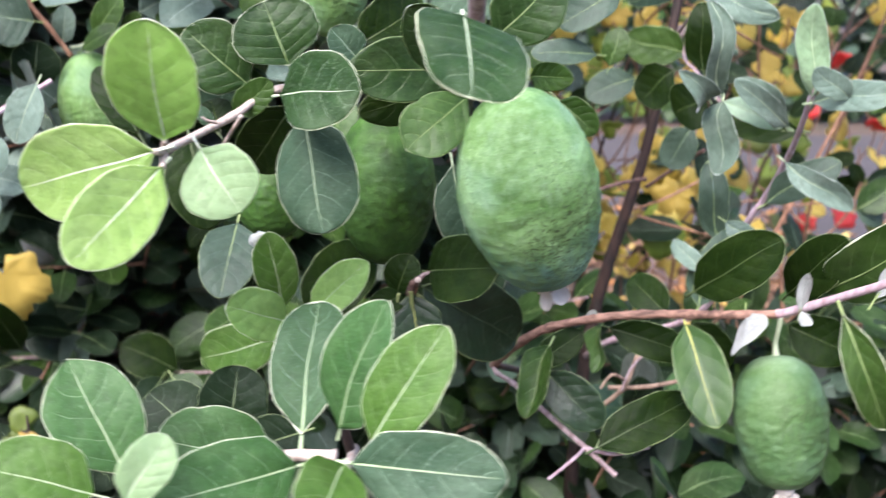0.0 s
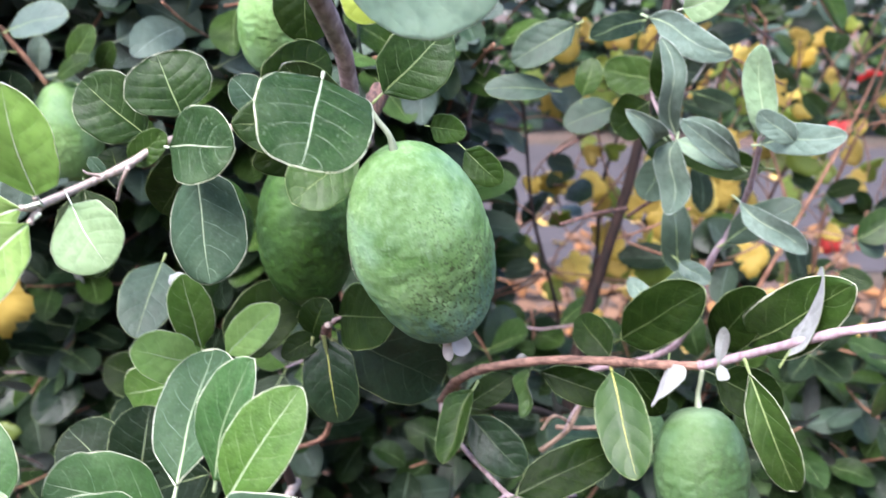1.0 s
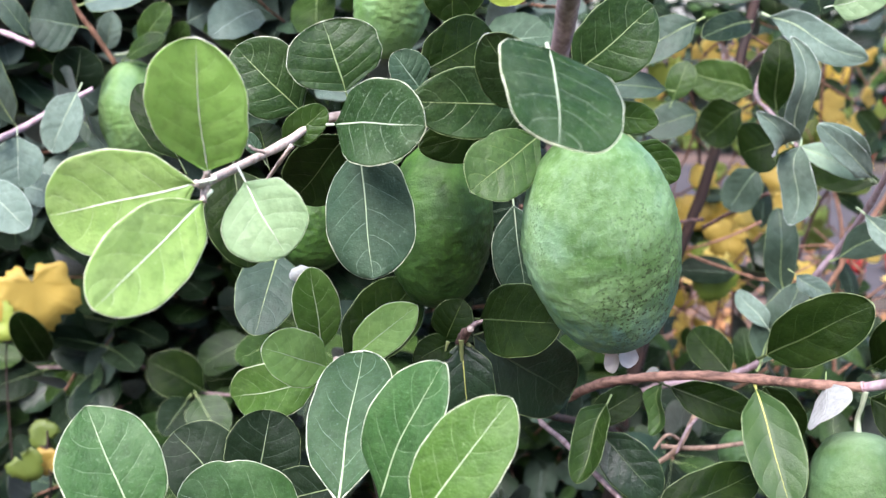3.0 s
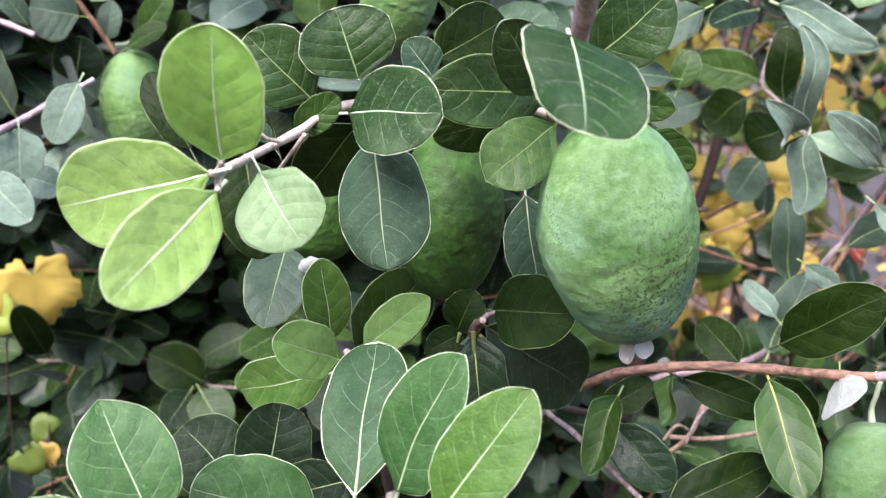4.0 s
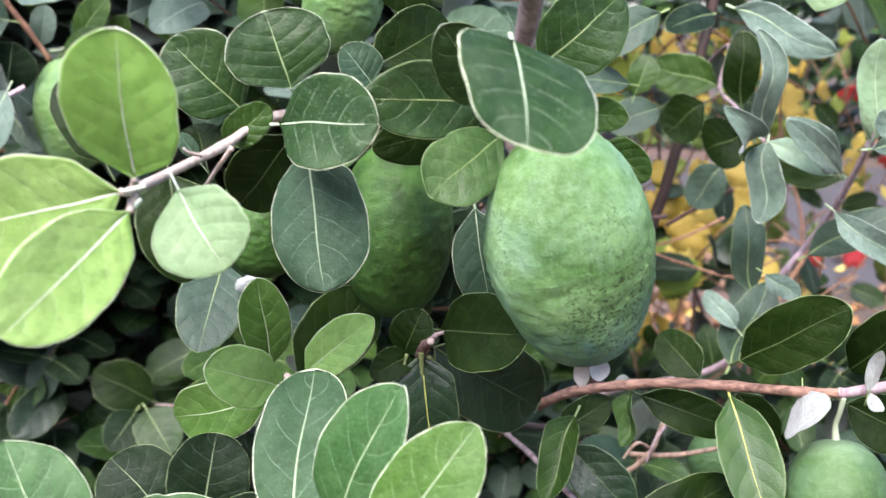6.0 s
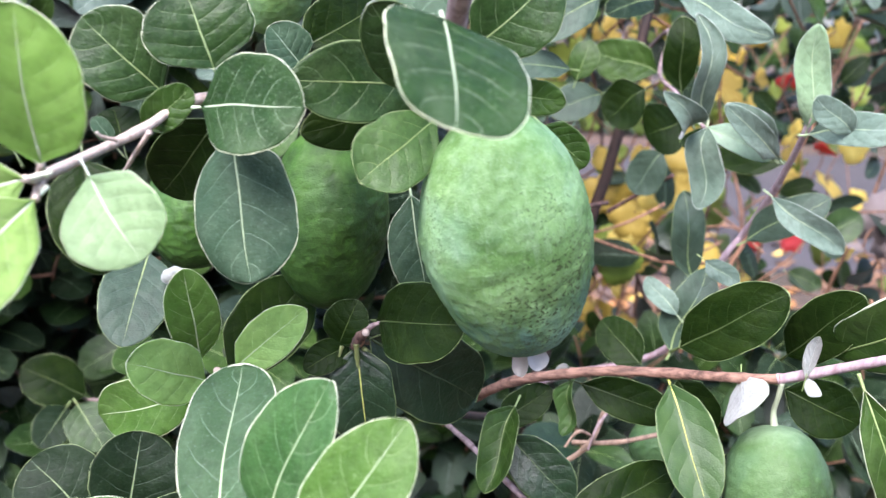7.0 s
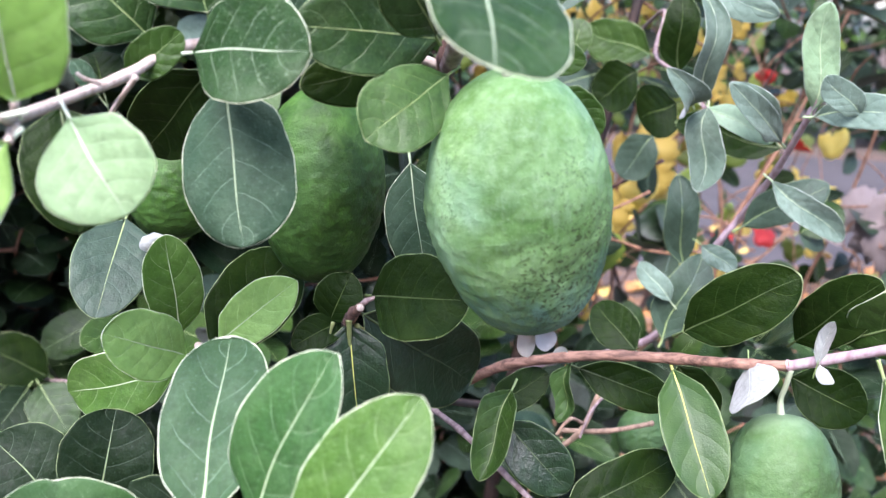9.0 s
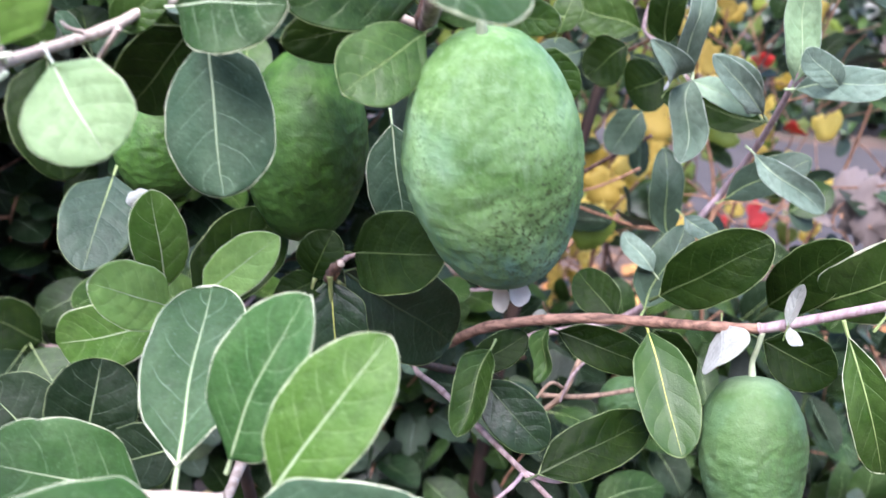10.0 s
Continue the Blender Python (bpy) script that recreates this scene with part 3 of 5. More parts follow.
leaf(rosette, (-0.0590, 0.3221, 0.8786), (-0.0779, 0.3043, 0.8913), (0.50, -0.78, 0.38), 0.0192, "young2", 0.12, 0.06, sharp=0.06, wide=1.06)
leaf(rosette, (-0.0643, 0.3316, 0.8685), (-0.1001, 0.3470, 0.8531), (-0.44, -0.89, 0.10), 0.0211, "midlight", 0.12, 0.06, sharp=0.06, wide=1.11)
leaf(rosette, (-0.0562, 0.3499, 0.8696), (-0.0328, 0.3769, 0.8943), (0.28, -0.77, 0.57), 0.0265, "dark", 0.12, 0.06)

# front rosette
front_rosette = branch("pinkish twig with broad grey-green leaves at the front", [(-0.0450, 0.4150, 0.7750), (-0.0607, 0.2925, 0.7715), (-0.0607, 0.2525, 0.8415), (-0.0527, 0.2365, 0.8675), (-0.0307, 0.2325, 0.8715)], 0.0022, 0.0017, bark_young)
leaf(front_rosette, (-0.0432, 0.2480, 0.8699), (-0.0426, 0.2917, 0.8973), (-0.09, -0.55, 0.83), 0.0240, "bluegreen", 0.12, 0.06, sharp=0.05, wide=1.16)
leaf(front_rosette, (-0.0321, 0.2507, 0.8707), (-0.0161, 0.2436, 0.9145), (-0.24, -0.60, 0.77), 0.0253, "midblue", 0.12, 0.06, sharp=0.19, wide=0.98)
leaf(front_rosette, (-0.0199, 0.2251, 0.8799), (0.0012, 0.2306, 0.9119), (-0.08, -0.81, 0.58), 0.0204, "midlight", 0.12, 0.06, sharp=0.17, wide=1.04)
leaf(front_rosette, (-0.0254, 0.2216, 0.8751), (0.0167, 0.2086, 0.8778), (-0.30, -0.88, 0.38), 0.0213, "blue", 0.12, 0.06)
leaf(front_rosette, (-0.0272, 0.2212, 0.8752), (-0.0315, 0.1872, 0.8751), (0.51, -0.07, 0.86), 0.0195, "midlight", 0.12, 0.06)
leaf(front_rosette, (-0.0410, 0.2254, 0.8721), (-0.0738, 0.2020, 0.8744), (0.52, -0.69, 0.51), 0.0232, "midblue", 0.12, 0.06)
leaf(front_rosette, (-0.0563, 0.2713, 0.8484), (-0.0923, 0.2616, 0.8613), (0.38, -0.79, 0.48), 0.0279, "midblue", 0.12, 0.06)
leaf(front_rosette, (-0.0535, 0.3081, 0.8396), (-0.0798, 0.3126, 0.8276), (-0.31, -0.89, 0.35), 0.0202, "dgrey", 0.12, 0.06)

# low left rosette
left_rosette = branch("low twig with round grey-green and light leaves", [(-0.0300, 0.4600, 0.6800), (-0.0700, 0.4000, 0.7200), (-0.0850, 0.3400, 0.8000), (-0.0884, 0.2212, 0.8729)], 0.0022, 0.0015, bark_young)
leaf(left_rosette, (-0.0817, 0.3112, 0.8360), (-0.0783, 0.3191, 0.8623), (0.22, -0.94, 0.26), 0.0260, "dgrey", 0.12, 0.06)
leaf(left_rosette, (-0.0951, 0.3212, 0.8279), (-0.1166, 0.3277, 0.8468), (0.21, -0.83, 0.52), 0.0282, "dgrey", 0.12, 0.06)
leaf(left_rosette, (-0.0920, 0.2322, 0.8657), (-0.1105, 0.2451, 0.8959), (0.30, -0.76, 0.57), 0.0254, "midblue", 0.12, 0.06, sharp=0.40, wide=1.14)
leaf(left_rosette, (-0.0770, 0.1920, 0.8814), (-0.0674, 0.1989, 0.8955), (0.26, -0.93, 0.28), 0.0124, "pale", 0.12, 0.06)
leaf(left_rosette, (-0.0877, 0.2002, 0.8786), (-0.1123, 0.1943, 0.8898), (0.43, -0.68, 0.59), 0.0207, "midlight", 0.12, 0.06)

# twig with a cut end
cut_twig = branch("dark twig with a cut end and glossy deep green leaves", [(-0.0500, 0.4000, 0.8000), (-0.0300, 0.4200, 0.8000), (-0.0160, 0.3600, 0.8650), (-0.0095, 0.3300, 0.8930)], 0.0013, 0.0009, bark_brown)
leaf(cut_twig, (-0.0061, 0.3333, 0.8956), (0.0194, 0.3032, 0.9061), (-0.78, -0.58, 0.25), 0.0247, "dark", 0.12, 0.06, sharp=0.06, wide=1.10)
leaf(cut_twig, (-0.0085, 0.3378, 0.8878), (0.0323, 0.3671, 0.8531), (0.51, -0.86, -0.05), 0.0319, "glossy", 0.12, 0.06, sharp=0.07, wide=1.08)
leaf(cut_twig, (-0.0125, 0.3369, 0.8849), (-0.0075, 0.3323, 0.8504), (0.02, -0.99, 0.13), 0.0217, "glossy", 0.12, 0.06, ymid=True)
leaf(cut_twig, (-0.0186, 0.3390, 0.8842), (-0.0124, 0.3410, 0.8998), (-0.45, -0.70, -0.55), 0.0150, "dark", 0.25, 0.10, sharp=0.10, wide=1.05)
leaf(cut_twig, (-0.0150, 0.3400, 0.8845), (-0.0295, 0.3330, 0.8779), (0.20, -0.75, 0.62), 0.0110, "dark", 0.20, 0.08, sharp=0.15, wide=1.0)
leaf(cut_twig, (-0.0849, 0.3604, 0.9081), (-0.0869, 0.3316, 0.8851), (0.20, -0.62, 0.76), 0.0225, "silverblue", 0.12, 0.06, sharp=0.06, wide=1.03)

# brown side branch
side_branch = branch("brown branch with peeling bark and dark leaves, pale beneath", [(0.0274, 0.4511, 0.8056), (0.0366, 0.3990, 0.8394), (0.0490, 0.3857, 0.8521), (0.0694, 0.3783, 0.8594), (0.0876, 0.3721, 0.8634), (0.1061, 0.3649, 0.8660), (0.1255, 0.3484, 0.8719), (0.1364, 0.3444, 0.8737)], 0.0021, 0.0018, bark_peel)
stem(side_branch, [(0.1364, 0.3444, 0.8737), (0.1428, 0.3373, 0.8788), (0.1676, 0.2989, 0.9053), (0.1821, 0.2915, 0.9113), (0.2082, 0.2818, 0.9217)], 0.0019, 0.0013, bark_pink, "twig")
leaf(side_branch, (0.1043, 0.3637, 0.8625), (0.1121, 0.3327, 0.8287), (-0.28, -0.58, 0.77), 0.0211, "shiny", 0.35, 0.05, ymid=True, sharp=0.06, wide=1.15)
leaf(side_branch, (0.1253, 0.3491, 0.8720), (0.1185, 0.3339, 0.8627), (0.84, -0.04, -0.54), 0.0212, "mature", 0.15, 0.08, sharp=-0.22)
leaf(side_branch, (0.1086, 0.3708, 0.8742), (0.1367, 0.3478, 0.9045), (-0.70, -0.71, 0.03), 0.0236, "dark", 0.12, 0.06, sharp=0.08, wide=1.11)
leaf(side_branch, (0.1442, 0.3573, 0.8775), (0.1549, 0.3321, 0.9090), (-0.69, -0.73, -0.02), 0.0200, "dark", 0.12, 0.06, sharp=0.06, wide=1.12)
leaf(side_branch, (0.1532, 0.3451, 0.8827), (0.1709, 0.2949, 0.9241), (-0.83, -0.50, -0.26), 0.0238, "mature", 0.12, 0.06, pale_rim=True)
leaf(side_branch, (0.0751, 0.3820, 0.8535), (0.1130, 0.3783, 0.8420), (0.05, -0.95, 0.29), 0.0160, "dark", 0.12, 0.06, sharp=0.06, wide=1.10)
leaf(side_branch, (0.1408, 0.3349, 0.8789), (0.1406, 0.3304, 0.8957), (0.34, 0.91, 0.25), 0.0049, "mature", 0.5, 0.08, sharp=0.2)
leaf(side_branch, (0.1414, 0.3343, 0.8784), (0.1408, 0.3249, 0.8759), (0.34, 0.22, -0.91), 0.0047, "mature", 0.4, 0.08)
leaf(side_branch, (0.0716, 0.3796, 0.8560), (0.0680, 0.3731, 0.8351), (-0.57, -0.75, 0.33), 0.0087, "mid", 0.9, 0.06, curl=0.08)
leaf(side_branch, (0.0647, 0.3817, 0.8564), (0.0684, 0.3778, 0.8630), (0.62, 0.78, 0.10), 0.0047, "mature", 0.12, 0.06)
leaf(side_branch, (0.1585, 0.3107, 0.8920), (0.1646, 0.3040, 0.9273), (0.99, 0.01, -0.17), 0.0150, "mature", 0.05, 0.05)
leaf(side_branch, (0.1432, 0.3032, 0.8886), (0.1622, 0.2990, 0.8453), (-0.33, -0.89, 0.32), 0.0139, "mature", 0.3, 0.1, pale_rim=True, sharp=0.05, wide=1.16)
leaf(side_branch, (0.1144, 0.3837, 0.8553), (0.1302, 0.3792, 0.8350), (-0.16, -0.98, 0.10), 0.0169, "dark", 0.12, 0.06)
leaf(side_branch, (0.1467, 0.3593, 0.8632), (0.1728, 0.3511, 0.8532), (-0.20, -0.95, 0.26), 0.0212, "dark", 0.12, 0.06)
leaf(side_branch, (0.1121, 0.4259, 0.8439), (0.0979, 0.4467, 0.8569), (-0.51, -0.68, 0.53), 0.0188, "dark", 0.12, 0.06)

# lower twig
lower_twig = branch("grey lower twig with bluish green leaves", [(0.0274, 0.4511, 0.8056), (0.0281, 0.4346, 0.8081), (0.0328, 0.3860, 0.8241), (0.0456, 0.3600, 0.8216), (0.0602, 0.3460, 0.8130), (0.0717, 0.3329, 0.8068)], 0.0012, 0.001, bark_grey)
leaf(lower_twig, (0.0456, 0.3593, 0.8538), (0.0339, 0.3404, 0.8290), (-0.34, -0.67, 0.67), 0.0136, "mature", 0.8, 0.06, curl=0.035)
leaf(lower_twig, (0.0427, 0.3754, 0.8391), (0.0636, 0.3819, 0.8512), (-0.03, -0.85, 0.52), 0.0137, "dark", 0.12, 0.06)
leaf(lower_twig, (0.0444, 0.3616, 0.8409), (0.0678, 0.3493, 0.8206), (-0.24, -0.91, 0.35), 0.0199, "glossy", 0.12, 0.06, sharp=0.07, wide=1.16)
leaf(lower_twig, (0.0644, 0.3404, 0.8154), (0.1080, 0.3579, 0.8300), (0.09, -0.76, 0.65), 0.0196, "dark", 0.12, 0.06)

# silvery twig
silver_twig = branch("slender twig with folded silvery leaves", [(0.1220, 0.7150, 0.7000), (0.1300, 0.6500, 0.7400), (0.1774, 0.5842, 0.7875), (0.1803, 0.5187, 0.8661), (0.1870, 0.5095, 0.8860), (0.1878, 0.4815, 0.9170), (0.1821, 0.4491, 0.9482), (0.1817, 0.4445, 0.9572)], 0.0022, 0.0013, bark_pink)
leaf(silver_twig, (0.1777, 0.4664, 0.9326), (0.1490, 0.4601, 0.9572), (0.20, -0.98, -0.02), 0.0132, "silverdull", 0.5, 0.16, curl=-0.035)
leaf(silver_twig, (0.1805, 0.4696, 0.9134), (0.2125, 0.4553, 0.8904), (-0.29, -0.95, 0.07), 0.0132, "silver", 0.5, 0.16, curl=0.035, sharp=0.06, wide=1.09)
leaf(silver_twig, (0.1808, 0.4938, 0.8848), (0.2143, 0.4796, 0.9115), (-0.62, -0.74, 0.28), 0.0192, "silverblue", 0.12, 0.06, curl=-0.035, sharp=0.07, wide=1.18)
leaf(silver_twig, (0.1813, 0.4470, 0.9497), (0.1752, 0.4386, 0.9944), (-0.34, -0.91, -0.25), 0.0147, "silverlight", 0.2, 0.06, curl=0.035, sharp=0.06, wide=1.13)
leaf(silver_twig, (0.1793, 0.4409, 0.9477), (0.2077, 0.4104, 0.9570), (-0.89, -0.44, 0.11), 0.0148, "silver", 0.12, 0.06, curl=-0.035, sharp=0.06, wide=1.10)
leaf(silver_twig, (0.1910, 0.4252, 0.9510), (0.1732, 0.4261, 0.9654), (-0.10, -0.93, -0.36), 0.0122, "silver", 0.12, 0.06, curl=0.035, sharp=0.06, wide=1.08)
leaf(silver_twig, (0.1657, 0.5199, 0.8547), (0.1568, 0.5253, 0.9032), (-0.33, -0.95, -0.02), 0.0179, "silverblue", 0.12, 0.06, curl=-0.035, sharp=0.06, wide=1.11)
leaf(silver_twig, (0.1443, 0.4770, 0.8494), (0.1286, 0.4849, 0.8663), (-0.29, -0.90, 0.32), 0.0109, "silver", 0.12, 0.06, curl=0.035, sharp=0.06, wide=1.09)
leaf(silver_twig, (0.1432, 0.4770, 0.8297), (0.1600, 0.4843, 0.8723), (-0.36, -0.88, 0.30), 0.0219, "silverblue", 0.12, 0.06, curl=-0.035)
leaf(silver_twig, (0.1517, 0.4688, 0.8809), (0.1665, 0.4601, 0.8719), (-0.39, -0.88, 0.27), 0.0103, "greyblue", 0.12, 0.06, curl=0.035, sharp=0.06, wide=1.09)
silver_shoot = branch("thin shoot with pale grey young leaves", [(0.1730, 0.7020, 0.9600), (0.1598, 0.5961, 0.9845), (0.1489, 0.5675, 0.9619), (0.1433, 0.5161, 0.9557), (0.1464, 0.4784, 0.9436)], 0.0012, 0.0009, bark_grey)
leaf(silver_shoot, (0.1420, 0.4806, 0.9431), (0.1180, 0.4518, 0.9612), (0.40, -0.72, -0.57), 0.0129, "silver", 0.5, 0.16, curl=-0.07, sharp=0.07, wide=1.10)
leaf(silver_shoot, (0.1483, 0.4798, 0.9435), (0.1442, 0.4661, 0.9063), (-0.27, -0.91, 0.32), 0.0166, "silverdull", 0.5, 0.16, curl=0.075, sharp=0.06, wide=1.09)
leaf(silver_shoot, (0.1484, 0.4814, 0.9452), (0.1362, 0.4774, 0.9960), (-0.05, -1.00, -0.02), 0.0122, "silverdull", 0.5, 0.16, curl=-0.06, sharp=0.06, wide=1.06)
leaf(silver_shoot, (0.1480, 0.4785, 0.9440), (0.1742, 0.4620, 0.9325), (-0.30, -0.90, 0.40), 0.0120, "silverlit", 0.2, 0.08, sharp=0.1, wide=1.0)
leaf(silver_twig, (0.1771, 0.4601, 0.9327), (0.1425, 0.4440, 0.9584), (-0.40, -0.88, 0.25), 0.0112, "silver", 0.2, 0.10, sharp=0.0, wide=1.2)
leaf(silver_shoot, (0.1335, 0.5107, 1.0050), (0.1706, 0.4719, 0.9875), (-0.78, -0.62, 0.10), 0.0165, "silver", 0.12, 0.06, curl=-0.035, sharp=0.08, wide=1.13)
leaf(silver_shoot, (0.1563, 0.6171, 0.9484), (0.1354, 0.6271, 0.9273), (-0.41, -0.89, 0.22), 0.0302, "dark", 0.12, 0.06, curl=0.035, sharp=0.07, wide=1.14)
leaf(silver_shoot, (0.1639, 0.5644, 0.9362), (0.1460, 0.5707, 0.9250), (-0.34, -0.93, 0.14), 0.0315, "dark", 0.12, 0.06, curl=-0.035, sharp=0.06, wide=1.09)
leaf(silver_shoot, (0.1720, 0.6178, 0.9097), (0.1551, 0.6186, 0.8820), (-0.27, -0.95, 0.13), 0.0245, "silverblue", 0.12, 0.06, curl=0.035, sharp=0.06, wide=1.12)
leaf(silver_shoot, (0.1547, 0.5430, 0.9539), (0.1509, 0.5445, 0.9937), (-0.44, -0.90, 0.01), 0.0194, "dark", 0.12, 0.06, curl=-0.035, sharp=0.06, wide=1.10)
leaf(silver_shoot, (0.1685, 0.6353, 0.9576), (0.1294, 0.6522, 0.9685), (-0.29, -0.96, 0.01), 0.0277, "mature", 0.12, 0.06, curl=0.035, sharp=0.06, wide=1.16)
leaf(silver_shoot, (0.2069, 0.5180, 0.9221), (0.1563, 0.5407, 0.9281), (-0.39, -0.91, 0.12), 0.0194, "dark", 0.12, 0.06, curl=-0.035)

# duller leaves further in
leaf(silver_shoot, (0.0951, 0.4989, 1.0012), (0.0620, 0.4949, 0.9818), (-0.11, -0.95, 0.29), 0.0207, "silverblue", 0.12, 0.06, sharp=0.05, wide=1.09)
leaf(silver_shoot, (0.1403, 0.5673, 1.0022), (0.1060, 0.5305, 0.9927), (-0.14, -0.93, 0.33), 0.0170, "dgrey", 0.12, 0.06, sharp=0.06, wide=1.11)
leaf(silver_shoot, (0.0842, 0.5002, 0.9668), (0.0473, 0.4949, 0.9676), (-0.16, -0.84, 0.51), 0.0154, "silverblue", 0.12, 0.06, sharp=0.06, wide=1.11)
leaf(trunk, (0.1389, 0.6594, 0.9403), (0.1032, 0.6538, 0.9263), (-0.20, -0.90, 0.40), 0.0251, "silverblue", 0.12, 0.06, sharp=0.06, wide=1.10)
leaf(trunk, (0.1113, 0.6144, 0.9515), (0.1191, 0.6167, 0.9759), (-0.19, -0.90, 0.40), 0.0179, "mature", 0.12, 0.06, sharp=0.06, wide=1.10)

# grey twig to the side
grey_twig = branch("pinkish grey twig with dull silvery leaves", [(-0.4800, 0.8950, 0.8500), (-0.2654, 0.4850, 0.9224), (-0.2488, 0.4900, 0.9318), (-0.2376, 0.5000, 0.9404), (-0.2270, 0.5050, 0.9466), (-0.2189, 0.5100, 0.9518)], 0.0019, 0.0012, bark_pink)
stem(grey_twig, [(-0.2931, 0.5100, 0.9867), (-0.2746, 0.5100, 0.9816), (-0.2622, 0.5100, 0.9780), (-0.2493, 0.5100, 0.9733)], 0.0018, 0.0014, bark_pink, "twig")
back_twig = branch("twig with blue-green leaves bearing a fruit", [(-0.2200, 0.8400, 1.1000), (-0.2507, 0.5500, 1.0137), (-0.2473, 0.5550, 0.9949), (-0.2384, 0.5600, 0.9791), (-0.2289, 0.5660, 0.9613)], 0.0018, 0.0015, bark_brown)
leaf(grey_twig, (-0.2589, 0.5003, 0.9320), (-0.2717, 0.4911, 0.9782), (-0.35, -0.86, 0.36), 0.0300, "silverblue", 0.12, 0.06, sharp=0.06, wide=1.18)
leaf(back_twig, (-0.2378, 0.5399, 0.9831), (-0.2622, 0.5327, 0.9865), (0.29, -0.95, 0.14), 0.0326, "silverblue", 0.12, 0.06, sharp=0.06, wide=1.11)
leaf(back_twig, (-0.2468, 0.5491, 0.9448), (-0.2387, 0.5434, 0.9715), (0.41, -0.82, 0.39), 0.0273, "dgrey", 0.12, 0.06, sharp=0.06, wide=1.10)
leaf(grey_twig, (-0.2182, 0.4894, 0.9522), (-0.2323, 0.4860, 0.9206), (0.16, -0.86, 0.48), 0.0202, "silver", 0.12, 0.06, sharp=0.06, wide=1.12)
leaf(grey_twig, (-0.2414, 0.4697, 0.9304), (-0.2398, 0.4647, 0.9049), (0.36, -0.84, 0.41), 0.0238, "silver", 0.12, 0.06, sharp=0.06, wide=1.10)
leaf(grey_twig, (-0.2558, 0.4600, 0.9076), (-0.2297, 0.4506, 0.8879), (0.22, -0.92, 0.32), 0.0214, "silver", 0.12, 0.06, sharp=0.05, wide=1.12)
leaf(grey_twig, (-0.2494, 0.4874, 0.9026), (-0.2258, 0.4800, 0.8982), (0.26, -0.93, 0.25), 0.0175, "silver", 0.12, 0.06, sharp=0.06, wide=1.11)
leaf(back_twig, (-0.2198, 0.5604, 0.9661), (-0.1943, 0.5548, 0.9779), (0.25, -0.74, 0.62), 0.0149, "mature", 0.12, 0.06, sharp=0.06, wide=1.14)
leaf(back_twig, (-0.2157, 0.5714, 0.9717), (-0.1941, 0.5646, 0.9966), (0.16, -0.81, 0.56), 0.0191, "mature", 0.12, 0.06, sharp=0.06, wide=1.15)
leaf(back_twig, (-0.2000, 0.5803, 0.9675), (-0.1876, 0.5743, 0.9869), (0.25, -0.86, 0.44), 0.0135, "mature", 0.12, 0.06, sharp=0.06, wide=1.11)
leaf(back_twig, (-0.2355, 0.5702, 0.9689), (-0.2279, 0.5644, 0.9912), (0.26, -0.87, 0.42), 0.0138, "silver", 0.12, 0.06, sharp=0.06, wide=1.10)
leaf(back_twig, (-0.2303, 0.5308, 0.9961), (-0.1904, 0.5240, 1.0041), (0.30, -0.74, 0.60), 0.0248, "greyblue", 0.12, 0.06, sharp=0.06, wide=1.12)
leaf(grey_twig, (-0.2567, 0.5194, 0.9771), (-0.2700, 0.5155, 0.9983), (0.25, -0.89, 0.37), 0.0124, "silverblue", 0.12, 0.06, sharp=0.06, wide=1.16)
leaf(back_twig, (-0.2498, 0.5596, 0.9301), (-0.2318, 0.5537, 0.9117), (0.28, -0.88, 0.39), 0.0144, "silverblue", 0.12, 0.06, sharp=0.06, wide=1.13)
stem(lower_twig, [(0.0807, 0.4368, 0.7852), (0.0933, 0.4301, 0.8010), (0.1003, 0.4346, 0.8148), (0.1037, 0.4375, 0.8236)], 0.0013, 0.0011, bark_tan, "twig")
stem(lower_twig, [(0.0881, 0.4409, 0.7967), (0.1083, 0.4364, 0.7994), (0.1311, 0.4412, 0.8017)], 0.0012, 0.0011, bark_tan, "twig")

# shaded twig low in the bush
shade_twig = branch("thin grey twig with dull leaves in the shade", [(-0.3600, 0.9000, 0.6700), (-0.4261, 0.6584, 0.7150), (-0.3955, 0.6756, 0.7110), (-0.3355, 0.6941, 0.7078), (-0.2712, 0.7089, 0.7054), (-0.2184, 0.6603, 0.7102), (-0.1674, 0.6154, 0.7289)], 0.0013, 0.001, bark_grey)
leaf(shade_twig, (-0.3015, 0.5992, 0.7536), (-0.3016, 0.5644, 0.8005), (0.68, -0.59, -0.43), 0.0215, "dark", 0.12, 0.06)
leaf(shade_twig, (-0.3506, 0.6863, 0.7072), (-0.3837, 0.6641, 0.6984), (0.44, -0.81, 0.38), 0.0297, "dgrey", 0.12, 0.06)
leaf(shade_twig, (-0.3314, 0.6947, 0.7048), (-0.3382, 0.6699, 0.6851), (0.49, -0.62, 0.61), 0.0177, "mature", 0.12, 0.06)
leaf(shade_twig, (-0.2835, 0.6882, 0.7507), (-0.3367, 0.6696, 0.7655), (0.39, -0.86, 0.33), 0.0310, "dgrey", 0.12, 0.06)
leaf(shade_twig, (-0.2912, 0.6838, 0.7195), (-0.3329, 0.6701, 0.7321), (0.39, -0.85, 0.36), 0.0277, "glossy", 0.12, 0.06)
leaf(shade_twig, (-0.2058, 0.6449, 0.7178), (-0.2463, 0.6412, 0.7405), (0.30, -0.87, 0.39), 0.0351, "dark", 0.12, 0.06)
